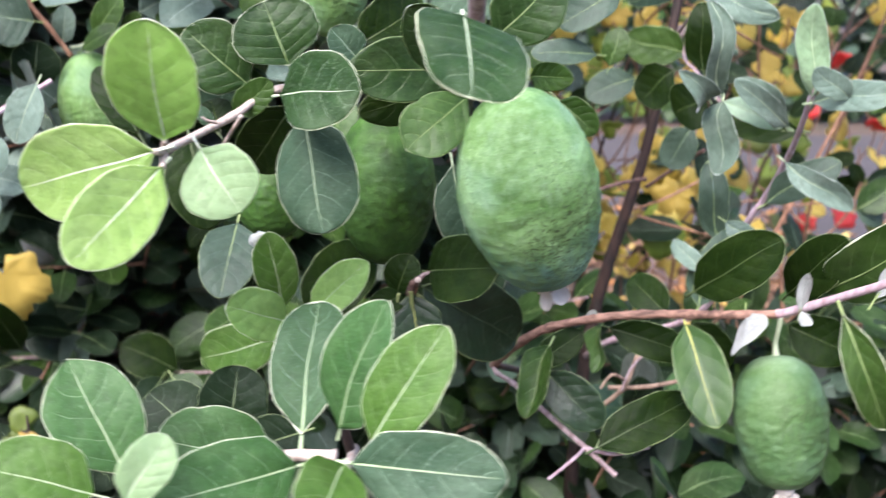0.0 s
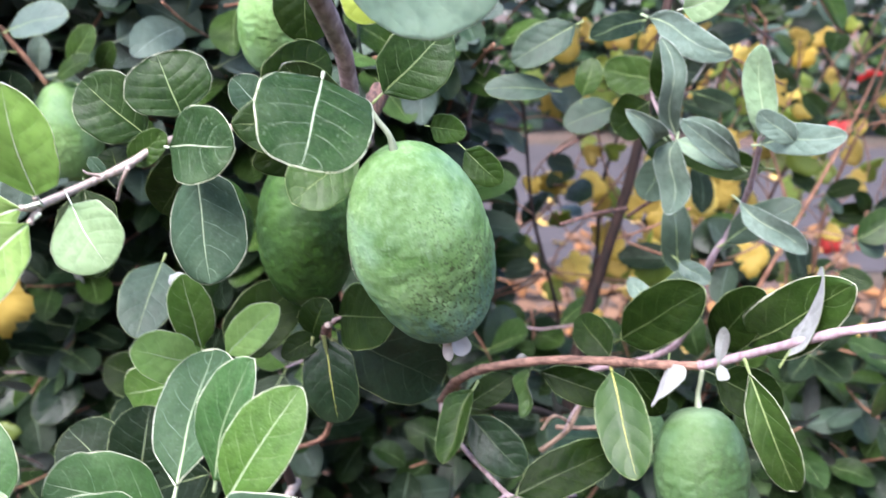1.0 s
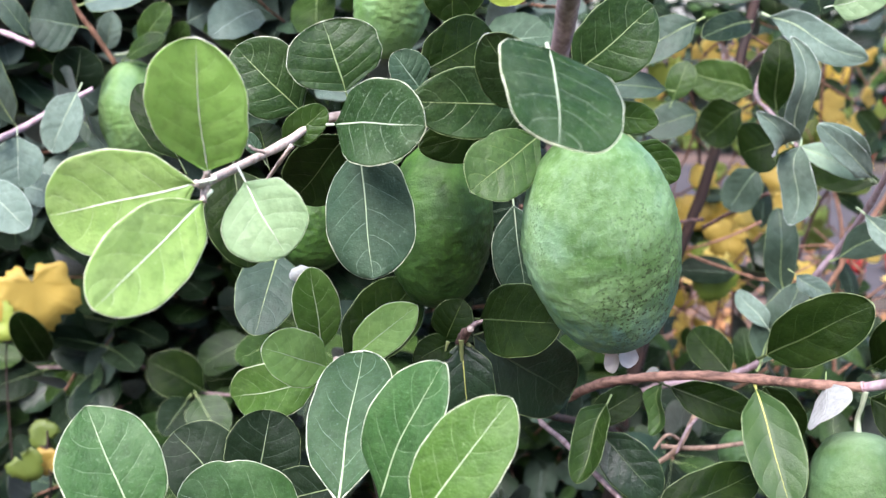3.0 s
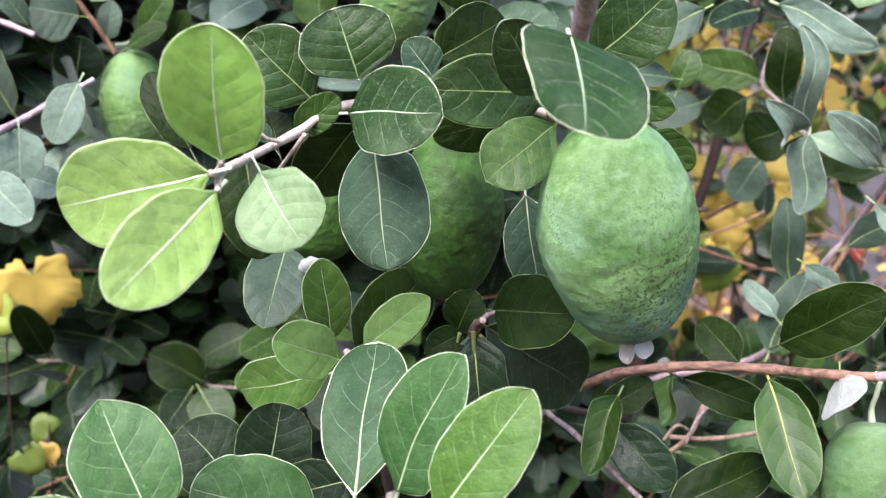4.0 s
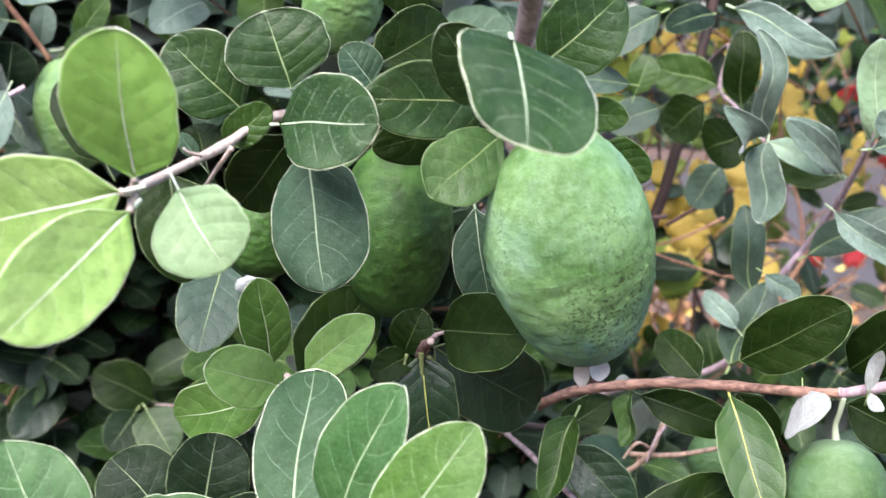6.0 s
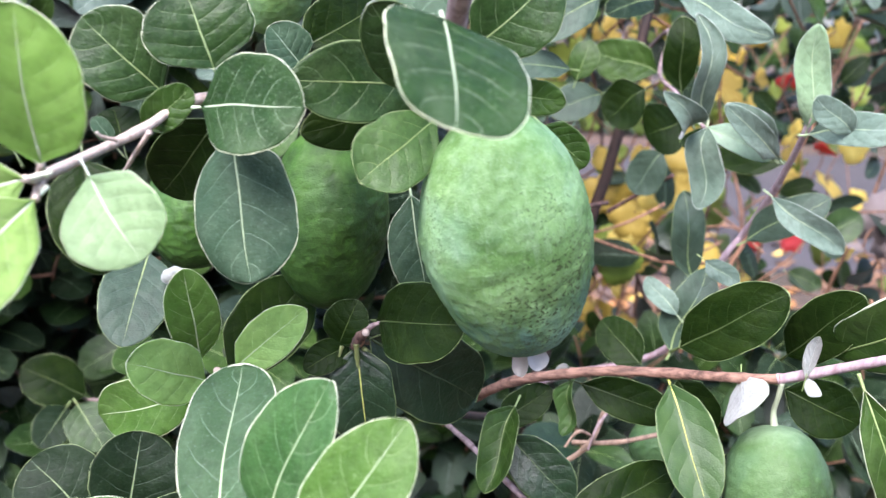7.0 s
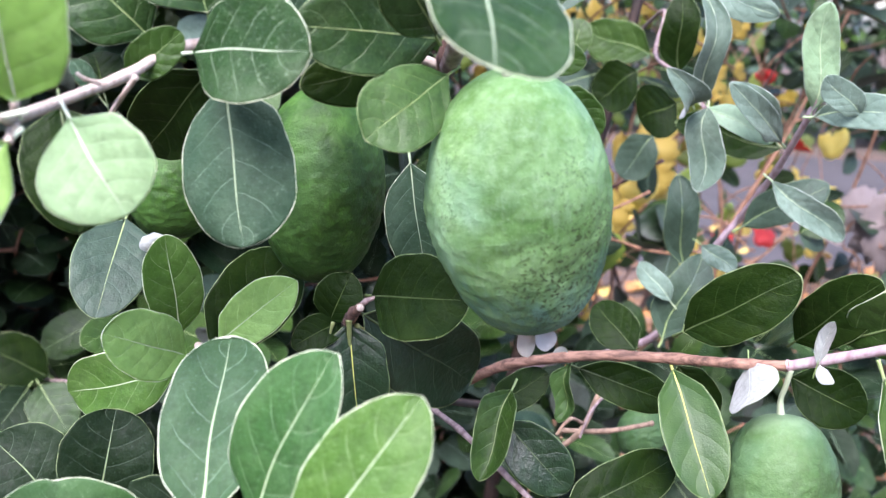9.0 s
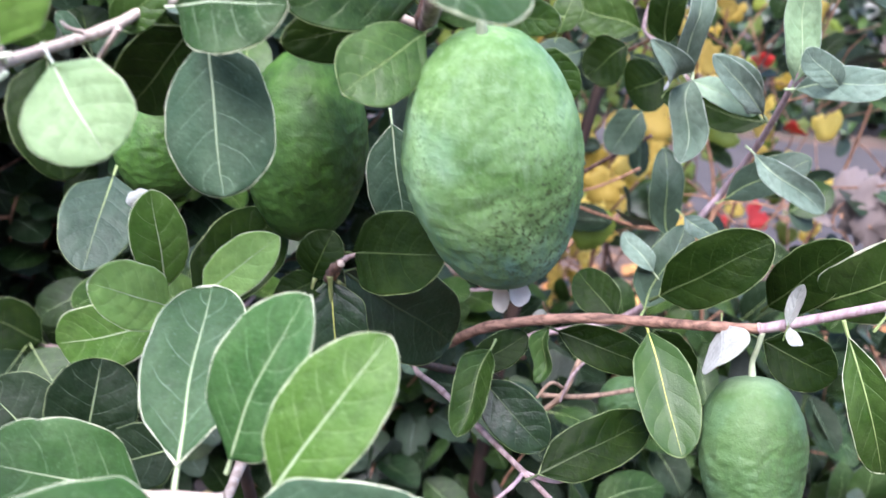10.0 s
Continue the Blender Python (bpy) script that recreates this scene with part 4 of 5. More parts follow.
leaf(shade_twig, (-0.1986, 0.6070, 0.7300), (-0.1773, 0.5902, 0.7068), (0.10, -0.76, 0.64), 0.0304, "deepgreen", 0.12, 0.06)
leaf(shade_twig, (-0.2076, 0.6133, 0.7252), (-0.2185, 0.5892, 0.7080), (0.43, -0.64, 0.63), 0.0250, "dgrey", 0.12, 0.06)
leaf(shade_twig, (-0.2829, 0.6735, 0.7148), (-0.3055, 0.6390, 0.6890), (0.48, -0.71, 0.52), 0.0299, "glossy", 0.12, 0.06)
leaf(shade_twig, (-0.1114, 0.4843, 0.8068), (-0.1314, 0.4556, 0.8036), (0.65, -0.52, 0.55), 0.0178, "mature", 0.12, 0.06)
leaf(shade_twig, (-0.1196, 0.5081, 0.8153), (-0.1353, 0.4808, 0.8118), (0.68, -0.47, 0.56), 0.0192, "mature", 0.12, 0.06)
bud(cut_twig, (-0.0770, 0.3470, 0.9030), (0.8, -0.3, 0.5), 0.009)
stem(cut_twig, [(-0.0133, 0.3370, 0.8853), (-0.0124, 0.3350, 0.8878), (-0.0112, 0.3330, 0.8903)], 0.0014, 0.0016, bark_scaly, "node")
stem(cut_twig, [(-0.0112, 0.3330, 0.8903), (-0.0096, 0.3285, 0.8934)], 0.0015, 0.0013, bark_scaly, "twig")
stem(cut_twig, [(-0.0095, 0.3290, 0.8932), (-0.0095, 0.3266, 0.8941)], 0.0011, 0.0010, bark_young, "cut_face")
stem(cut_twig, [(-0.0104, 0.3340, 0.8904), (-0.0078, 0.3330, 0.8939), (-0.0051, 0.3325, 0.8953)], 0.0010, 0.0006, bark_grey, "stalk")
stem(cut_twig, [(-0.0126, 0.3340, 0.8873), (-0.0122, 0.3350, 0.8820), (-0.0115, 0.3365, 0.8738)], 0.0010, 0.0004, OLIVE_RIB, "stalk")
stem(cut_twig, [(-0.0174, 0.3360, 0.8854), (-0.0184, 0.3360, 0.8802)], 0.0006, 0.0003, OLIVE_RIB, "stalk")
stem(cut_twig, [(-0.0101, 0.3360, 0.8848), (-0.0066, 0.3410, 0.8808)], 0.0007, 0.0004, OLIVE_RIB, "stalk")
leaf(silver_shoot, (0.1378, 0.4346, 1.0104), (0.1544, 0.4170, 1.0171), (-0.70, -0.71, -0.12), 0.0156, "pale", 0.12, 0.06, curl=0.035)

# dry side twigs low on the branch
stem(lower_twig, [(0.0602, 0.3457, 0.8124), (0.0543, 0.3355, 0.8131), (0.0431, 0.3284, 0.8076)], 0.0008, 0.0006, bark_pink, "twig")
stem(lower_twig, [(0.1040, 0.4348, 0.8177), (0.0955, 0.4244, 0.8143), (0.0897, 0.4163, 0.8059)], 0.0007, 0.0005, bark_grey, "twig")
stem(lower_twig, [(0.0932, 0.4226, 0.8090), (0.0847, 0.4163, 0.8150), (0.0789, 0.4146, 0.8082)], 0.0009, 0.0006, bark_tan, "twig")
stem(lower_twig, [(0.0612, 0.3455, 0.8126), (0.0732, 0.3463, 0.8093), (0.0915, 0.3615, 0.8040)], 0.0009, 0.0006, bark_pink, "twig")
stem(silver_twig, [(0.2119, 0.7229, 0.8519), (0.1820, 0.7187, 0.8371), (0.1566, 0.7332, 0.8229)], 0.0011, 0.0009, bark_brown, "twig")

# side shoots of the old stem, and silvery leaves at the edge of the bush
stem(trunk, [(0.0950, 0.6465, 0.9071), (0.1148, 0.6555, 0.9178), (0.1389, 0.6735, 0.9306)], 0.0017, 0.0014, bark_scaly, "twig")
stem(trunk, [(0.1529, 0.6694, 0.8632), (0.1253, 0.6339, 0.8668), (0.1000, 0.6164, 0.8632)], 0.0016, 0.0012, bark_scaly, "twig")
stem(trunk, [(0.1542, 0.6679, 0.8576), (0.1679, 0.6475, 0.8748), (0.1835, 0.6261, 0.8928)], 0.0016, 0.0012, bark_scaly, "twig")
leaf(back_twig, (-0.1226, 0.5842, 0.9726), (-0.0909, 0.5914, 0.9882), (0.20, -0.98, 0.05), 0.0248, "greyblue", 0.12, 0.06)
leaf(back_twig, (-0.1976, 0.6052, 0.9864), (-0.1690, 0.6148, 1.0023), (0.30, -0.95, 0.03), 0.0241, "silver", 0.12, 0.06)

# ---- fruit ----
def fruit_material(name, deep, mid, bloom, seed, specks=(0.010, -0.020, 0.026), wax_shade_weight=1.0, crown=None):
    m, nt, bsdf = material(name)
    tc = nt.nodes.new("ShaderNodeTexCoord")
    mp = node(nt, "ShaderNodeMapping")
    mp.inputs["Location"].default_value = (seed, seed * 2, 0)
    nt.links.new(tc.outputs["Object"], mp.inputs[0])

    def n(scale, detail, rough=0.6):
        t = node(nt, "ShaderNodeTexNoise", Scale=scale, Detail=detail, Roughness=rough)
        nt.links.new(mp.outputs[0], t.inputs["Vector"])
        return t.outputs["Fac"]

    big, small, speck, pores = n(60.0, 4.0), n(330.0, 4.0), n(1000.0, 1.0), n(1500.0, 1.0)
    streak = node(nt, "ShaderNodeTexNoise", Scale=420.0, Detail=3.0, Roughness=0.6)
    mp2 = node(nt, "ShaderNodeMapping")
    mp2.inputs["Scale"].default_value = (1, 1, 0.16)
    nt.links.new(tc.outputs["Object"], mp2.inputs[0])
    nt.links.new(mp2.outputs[0], streak.inputs["Vector"])
    col = blend(nt, ramp01(nt, big, 0.32, 0.68), deep, mid)
    col = blend(nt, mth(nt, "MULTIPLY", ramp01(nt, small, 0.42, 0.74), 0.13), col, bloom)
    col = blend(nt, mth(nt, "MULTIPLY", ramp01(nt, streak.outputs["Fac"], 0.5, 0.75), 0.16), col, bloom)
    pits = n(210.0, 3.0)
    col = blend(nt, mth(nt, "MULTIPLY", ramp01(nt, pits, 0.54, 0.70), 0.36), col, deep)
    # a blotch of darker, speckled skin low on one cheek
    gap = nt.nodes.new("ShaderNodeVectorMath")
    gap.operation = "DISTANCE"
    nt.links.new(tc.outputs["Object"], gap.inputs[0])
    gap.inputs[1].default_value = specks
    near = mth(nt, "SUBTRACT", 1.0, ramp01(nt, mth(nt, "ADD", gap.outputs["Value"], mth(nt, "MULTIPLY", mth(nt, "SUBTRACT", pits, 0.5), 0.02)), 0.010, 0.031))
    col = blend(nt, mth(nt, "MULTIPLY", mth(nt, "MULTIPLY", near, ramp01(nt, small, 0.36, 0.56)), 0.62), col, (deep[0] * 0.7, deep[1] * 0.62, deep[2] * 0.6))
    # bluish waxy streaks towards the sepals, darkened: shade below the fruit painted in
    sz = nt.nodes.new("ShaderNodeSeparateXYZ")
    nt.links.new(tc.outputs["Object"], sz.inputs[0])
    low = mth(nt, "SUBTRACT", 1.0, ramp01(nt, mth(nt, "ADD", sz.outputs[2], mth(nt, "MULTIPLY", mth(nt, "SUBTRACT", big, 0.5), 0.03)), 0.006, 0.038))
    wax_shade = mth(nt, "MULTIPLY", low, mth(nt, "ADD", 0.40, mth(nt, "MULTIPLY", ramp01(nt, streak.outputs["Fac"], 0.38, 0.66), 0.5)))
    wax_shade = mth(nt, "MULTIPLY", wax_shade, wax_shade_weight)
    col = blend(nt, wax_shade, col, (bloom[0] * 0.15, bloom[1] * 0.25, bloom[2] * 0.32))
    patch = n(38.0, 2.0)
    col = blend(nt, mth(nt, "MULTIPLY", ramp01(nt, patch, 0.48, 0.68), 0.22), col, (bloom[0] * 0.6, bloom[1] * 0.74, bloom[2] * 0.9))
    dots = mth(nt, "MULTIPLY", ramp01(nt, speck, 0.575, 0.62), mth(nt, "MAXIMUM", near, mth(nt, "MULTIPLY", ramp01(nt, big, 0.52, 0.62), 0.5)))
    col = blend(nt, mth(nt, "MULTIPLY", dots, 0.82 * wax_shade_weight), col, (0.02, 0.028, 0.008))
    col = blend(nt, mth(nt, "MULTIPLY", ramp01(nt, pores, 0.6, 0.75), 0.12), col, bloom)
    if crown is not None:
        # dry, pale skin round the stalk
        high = ramp01(nt, mth(nt, "ADD", sz.outputs[2], mth(nt, "MULTIPLY", mth(nt, "SUBTRACT", small, 0.5), 0.006)), crown - 0.006, crown)
        col = blend(nt, mth(nt, "MULTIPLY", high, 0.45), col, bloom)
    nt.links.new(col, bsdf.inputs["Base Color"])
    nt.links.new(mth(nt, "ADD", 0.42, mth(nt, "MULTIPLY", small, 0.25)), bsdf.inputs["Roughness"])
    bsdf.inputs["Specular IOR Level"].default_value = 0.2
    bump = node(nt, "ShaderNodeBump", Strength=0.6, Distance=0.0012)
    nt.links.new(mth(nt, "ADD", mth(nt, "MULTIPLY", small, 0.8), mth(nt, "MULTIPLY", pores, 0.2)), bump.inputs["Height"])
    nt.links.new(bump.outputs[0], bsdf.inputs["Normal"])
    return m


FRUIT_SKIN = fruit_material("feijoa_skin", (0.062, 0.148, 0.032), (0.172, 0.314, 0.116), (0.40, 0.56, 0.38), 0.0)
FRUIT_SKIN_MID = fruit_material("feijoa_skin_plain", (0.036, 0.086, 0.022), (0.066, 0.130, 0.044), (0.17, 0.26, 0.15), 0.8, wax_shade_weight=0.25, crown=0.053)
FRUIT_SKIN_PALE = fruit_material("feijoa_skin_pale", (0.085, 0.185, 0.045), (0.150, 0.270, 0.090), (0.26, 0.38, 0.22), 1.3, wax_shade_weight=0.1)
# darker skin copy for fruits behind leaves: their shade is put into the colour
FRUIT_SKIN_SHADED = fruit_material("feijoa_skin_shaded", (0.009, 0.033, 0.003), (0.042, 0.110, 0.014), (0.11, 0.21, 0.06), 0.4, wax_shade_weight=0.3)
FELT = plain_leaf("sepal_felt", (0.44, 0.42, 0.36), (0.60, 0.57, 0.50), 0.85, 0.2, 300.0)
STALK = plain_leaf("fruit_stalk", (0.22, 0.28, 0.17), (0.34, 0.40, 0.27), 0.7, 0.1, 300.0)


def fruit(top, bottom, width, label, skin, stalk_to=None, sepals=True, seed=0, lumps=1.0, full=0.82):
    """A fruit that hangs from its stalk, with the dry sepals of the flower at its lower end."""
    top, bottom = Vector(top), Vector(bottom)
    length = (top - bottom).length
    ob = tagged(new("feijoa_fruit"), label, "fruit", "feijoa fruits")
    z = (top - bottom).normalized()
    x = (Vector((1, 0.2, 0)) - z * z.dot(Vector((1, 0.2, 0)))).normalized()
    y = z.cross(x)
    ob.matrix_basis = Matrix(((x.x, y.x, z.x, bottom.x), (x.y, y.y, z.y, bottom.y), (x.z, y.z, z.z, bottom.z), (0, 0, 0, 1)))
    rings, sides, verts, faces = 96, 110, [], []
    off = Vector((seed * 3.1, seed * 1.7, seed))
    for i in range(rings + 1):
        a = math.pi * i / rings
        h = 0.5 - 0.5 * math.cos(a)
        r = 0.5 * width * (math.sin(a) ** full) * (0.97 + 0.05 * math.sin(math.pi * (h - 0.05)))
        for k in range(sides):
            b = 2 * math.pi * k / sides
            p = Vector((r * math.cos(b), r * math.sin(b), length * h))
            d = (p - Vector((0, 0, length / 2))).normalized()
            q = p / 0.0105 + off
            q2 = Vector((q.x, q.y, q.z * 1.55))
            warp = q2 + 0.6 * noise.noise_vector(q2 * 0.9)
            lump = 0.5 - abs(noise.noise(warp * 1.35)) + 0.7 * (0.5 - abs(noise.noise(warp * 2.6 + off)))
            band = math.exp(-((h - 0.46) / 0.30) ** 2)
            bump = (lump - 0.55) * 0.00095 * (0.25 + 0.75 * band) + noise.noise(q2 * 3.3) * 0.00030 + noise.noise(p / 0.026 + off) * 0.0012
            verts.append(p + d * bump * lumps * (math.sin(a) ** 0.5 if 0 < i < rings else 0))
    for i in range(rings):
        for k in range(sides):
            a, b = i * sides + k, i * sides + (k + 1) % sides
            faces.append((a, b, b + sides, a + sides))
    mesh_part("fruit_body", verts, faces, [skin], ob)
    inv = ob.matrix_basis.inverted()
    if stalk_to is not None:
        pts = [Vector((0, 0, length - 0.0008)), Vector((0, 0, length + 0.005)), (inv @ Vector(stalk_to)) * 0.5 + Vector((0, 0, length + 0.004)) * 0.5, inv @ Vector(stalk_to)]
        v, f = tube(pts, [0.0016, 0.0010, 0.00095, 0.0011], 8)
        mesh_part("stalk", v, f, [STALK], ob)
    if sepals:
        v, f = tube([(0, 0, -0.0025), (0, 0, 0.001)], [0.0030, 0.0045], 12)
        mesh_part("calyx_cup", v, f, [FELT], ob)
        for k in range(4):
            lv, lf, ls, lu = leaf_shape(0.0080 + 0.0022 * (k % 2), 0.0058 + 0.0008 * (k % 3), 90 + k + seed, 0.55, -0.22, 10, 6, 0.0005, 0.001)
            s = mesh_part("sepal", lv, lf, [FELT, FELT, FELT, FELT], ob, ls, lu)
            s.matrix_basis = Matrix.Rotation(radians(90 * k + 30), 4, "Z") @ pose(0, 0.0028, -0.001, -66 - 14 * (k % 2), 0, 0)
    return ob


fruit((0.0209, 0.2881, 0.9684), (0.0382, 0.3087, 0.8998), 0.0470, "large ripe green feijoa with bumpy skin and dry sepals", FRUIT_SKIN, (0.0125, 0.2860, 0.9830), True, 1)
fruit((-0.0233, 0.3639, 0.9541), (-0.0226, 0.3591, 0.8906), 0.0396, "green feijoa hanging in the shade of leaves, its skin darkened", FRUIT_SKIN_SHADED, (0.0000, 0.3450, 0.9850), False, 2)
fruit((-0.0465, 0.4361, 1.0308), (-0.0552, 0.4394, 0.9788), 0.0338, "pale green feijoa half hidden behind leaves", FRUIT_SKIN_PALE, (-0.0504, 0.4380, 1.0401), False, 3)
fruit((-0.2188, 0.5664, 0.9634), (-0.2180, 0.5691, 0.8995), 0.0426, "pale green feijoa on a back twig", FRUIT_SKIN_PALE, (-0.2264, 0.5605, 0.9669), False, 4)
fruit((-0.0804, 0.4225, 0.9323), (-0.0808, 0.4114, 0.8868), 0.0376, "shaded green feijoa behind a leaf", FRUIT_SKIN_SHADED, (-0.0801, 0.4237, 0.9392), False, 5)
fruit((0.1369, 0.3436, 0.8560), (0.1391, 0.3252, 0.8051), 0.0358, "green feijoa hanging on a stalk below the branch", FRUIT_SKIN_MID, (0.1370, 0.3432, 0.8728), True, 6, full=0.66)
fruit((0.1418, 0.4829, 0.7892), (0.1394, 0.4719, 0.7662), 0.0253, "small unripe feijoa deep in the bush", FRUIT_SKIN_MID, (0.1424, 0.4855, 0.7950), False, 7)

# ---- inner foliage ----
POOL = {}


def pool_leaf(kind, k):
    """A few shared shapes of leaf for the inner foliage."""
    if (kind, k) not in POOL:
        rng = random.Random(k * 7 + len(kind))
        L = rng.uniform(0.032, 0.050)
        v, f, s, u = leaf_shape(L, L * rng.uniform(0.55, 0.72), 500 + k * 13, rng.uniform(-0.1, 0.35), rng.uniform(0.02, 0.12), 9, 6)
        POOL[kind, k] = (v, f, s, u, [FACES[kind], UNDERSIDE_SHADED, RIM_SHADED, RIBS[kind]])
    return POOL[kind, k]


SHARED = {}


def twig_poses(rng, start, way, leaves, step):
    """Poses of the leaves of one twig, in opposite pairs along it, and the line of the twig."""
    a = Vector(way).normalized()
    line, poses, p = [Vector(start)], [], Vector(start)
    side = Vector((rng.uniform(-1, 1), rng.uniform(-1, 1), rng.uniform(-0.3, 0.3)))
    for i in range(leaves // 2):
        a = (a + Vector((rng.uniform(-0.2, 0.2), rng.uniform(-0.2, 0.2), rng.uniform(-0.1, 0.2)))).normalized()
        p = p + a * step
        line.append(p.copy())
        side = (side - a * side.dot(a)).normalized()
        for sgn in (1, -1):
            out = (side * sgn + a * rng.uniform(0.3, 1.0) + Vector((0, -0.15, rng.uniform(-0.3, 0.2)))).normalized()
            nrm = Vector((rng.uniform(-0.5, 0.5), rng.uniform(-0.9, -0.1), rng.uniform(0.4, 1.1)))
            base = p + out * 0.005
            poses.append(stand(base, base + out, nrm))
        side = a.cross(side)
    return line, poses


# mostly dark kinds: the shade inside the bush is partly put into leaf colour
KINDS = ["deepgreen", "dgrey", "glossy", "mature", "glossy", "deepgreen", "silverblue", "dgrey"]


def opening(x, y, z):
    """The gap beside the bush, through which the plants and the path behind it show."""
    t, fall = x / y, (1.0 - z) / y
    return 0.045 < t < 0.80 and -0.03 < fall < 0.36


def inner_twig(rng, start, way, leaves, step=0.022):
    """A single twig of the inner foliage with leaves of its own."""
    line, poses = twig_poses(rng, start, way, leaves, step)
    b = stem(bush, line, 0.0013, 0.0007, rng.choice((bark_brown, bark_pink, bark_grey)), "branch")
    b.matrix_parent_inverse = TO_BUSH
    for m in poses:
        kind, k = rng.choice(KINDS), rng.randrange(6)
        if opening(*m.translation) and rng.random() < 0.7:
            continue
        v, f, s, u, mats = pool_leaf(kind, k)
        if (kind, k) not in SHARED:
            ob = mesh_part("leaf", v, f, mats, b, s, u)
            SHARED[kind, k] = ob.data
        else:
            ob = new("leaf", SHARED[kind, k])
            ob.parent = b
        ob.matrix_basis = m @ Matrix.Scale(rng.uniform(0.8, 1.1), 4)


def bulk_leaf(kind, k):
    """A plainer leaf for the mass of the foliage."""
    if (kind, -1 - k) not in POOL:
        rng = random.Random(k * 5 + len(kind))
        L, nu, nv = rng.uniform(0.034, 0.052), 6, 4
        W, cup, bend = L * rng.uniform(0.55, 0.72), rng.uniform(-0.1, 0.4), rng.uniform(0.0, 0.12)
        verts, faces, slots, uvs = [], [], [], []
        for lift in (0.0, -0.0005):
            for i in range(nu + 1):
                u = i / nu
                hw = 0.5 * W * max(1 - abs(2 * min(u, 0.99) - 1) ** 2.3, 0.02) ** 0.52
                for j in range(nv + 1):
                    v = 2 * j / nv - 1
                    verts.append((hw * v, L * u, bend * L * math.sin(math.pi * u) + cup * hw * abs(v) ** 1.6 + lift))
                    uvs.append((u, 0.5 + 0.5 * v))
        half = (nu + 1) * (nv + 1)
        for i in range(nu):
            for j in range(nv):
                a = i * (nv + 1) + j
                faces += [(a, a + 1, a + nv + 2, a + nv + 1), (half + a, half + a + nv + 1, half + a + nv + 2, half + a + 1)]
                slots += [0, 1]
        POOL[kind, -1 - k] = (np.array(verts), np.array(faces), slots, uvs, [FACES[kind], UNDERSIDE_SHADED])
    return POOL[kind, -1 - k]


def foliage(name, twigs, kinds, label):
    """The rest of the foliage, too dense to be counted, joined into one part."""
    verts, faces, slots, uvs, mats, total = [], [], [], [], [bark_brown], 0
    for rng, line, poses in twigs:
        for m in poses:
            v, f, s, u, ms = bulk_leaf(rng.choice(kinds), rng.randrange(6))
            for mat in ms:
                if mat not in mats:
                    mats.append(mat)
            idx = [mats.index(mat) for mat in ms]
            w = np.array(m)
            verts.append(v * rng.uniform(0.8, 1.15) @ w[:3, :3].T + w[:3, 3])
            faces.append(f + total)
            slots.extend(idx[k] for k in s)
            uvs.extend(u)
            total += len(v)
        tv, tf = tube(line, [0.0012] * len(line), 4)
        verts.append(np.array([tuple(p) for p in tv]))
        faces.append(np.array([q for q in tf if len(q) == 4]) + total)
        slots.extend([0] * len(faces[-1]))
        uvs.extend([(0.5, 0.5)] * len(tv))
        total += len(tv)
    ob = mesh_part(name, np.concatenate(verts).tolist(), np.concatenate(faces).tolist(), mats, bush, slots, uvs)
    ob.matrix_parent_inverse = TO_BUSH
    return tagged(ob, label, kind="stuff")


rng = random.Random(11)
for i in range(22):
    s = (rng.uniform(-0.45, 0.08), rng.uniform(0.66, 0.80), rng.uniform(0.60, 1.05))
    inner_twig(rng, s, (rng.uniform(-0.6, 0.6), -0.6, rng.uniform(-0.1, 0.6)), 8)


for x, y, z in ((0.20, 0.80, 0.93), (0.30, 0.85, 0.98), (0.16, 0.72, 0.66), (0.34, 0.80, 0.70), (0.40, 0.85, 0.90), (0.24, 0.78, 0.60)):
    inner_twig(rng, (x, y, z), (rng.uniform(-0.5, 0.5), -0.5, rng.uniform(-0.1, 0.5)), 8)


# brown stems of the bush with a few leaves, in the gap
rng = random.Random(17)
for i in range(11):
    x, y = 0.13 + 0.036 * i + rng.uniform(-0.02, 0.02), rng.uniform(0.84, 1.10)
    line = [Vector((0.10 + 0.25 * (x - 0.10), 0.78, 0.30)), Vector((x, y, 0.52))]
    lean = rng.choice((-1, 1, 1)) * rng.uniform(0.05, 0.45)
    for k in range(5):
        line.append(line[-1] + Vector((lean * 0.10 + rng.uniform(-0.015, 0.015), rng.uniform(-0.02, 0.02), 0.095)))
    b = stem(bush, line, rng.uniform(0.0022, 0.0038), 0.0012, rng.choice((bark_brown, bark_scaly, bark_brown, bark_old)), "branch")
    b.matrix_parent_inverse = TO_BUSH
    for p in line[3:]:
        for side in (-1, 1):
            if rng.random() < 0.35:
                continue
            tip = p + Vector((side * rng.uniform(0.02, 0.06), rng.uniform(-0.04, 0.02), rng.uniform(-0.01, 0.05)))
            tw = stem(b, [p, p * 0.5 + tip * 0.5 + Vector((0, 0, 0.004)), tip], 0.0010, 0.0006, bark_brown, "twig")
            for r in range(2):
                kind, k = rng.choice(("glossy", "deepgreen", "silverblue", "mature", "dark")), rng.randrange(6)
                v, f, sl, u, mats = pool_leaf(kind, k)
                if (kind, k) not in SHARED:
                    SHARED[kind, k] = mesh_part("leaf", v, f, mats, b, sl, u).data
                    bpy.data.objects.remove(b.children[-1])
                ob = new("leaf", SHARED[kind, k])
                ob.parent = b
                way = Vector((side * rng.uniform(0.1, 1), rng.uniform(-0.6, 0.1), rng.uniform(-0.7, 0.6)))
                ob.matrix_basis = stand(tip, tip + way, (rng.uniform(-0.5, 0.5), -0.8, rng.uniform(0.1, 0.8))) @ Matrix.Scale(rng.uniform(0.65, 1.0), 4)


twigs = []


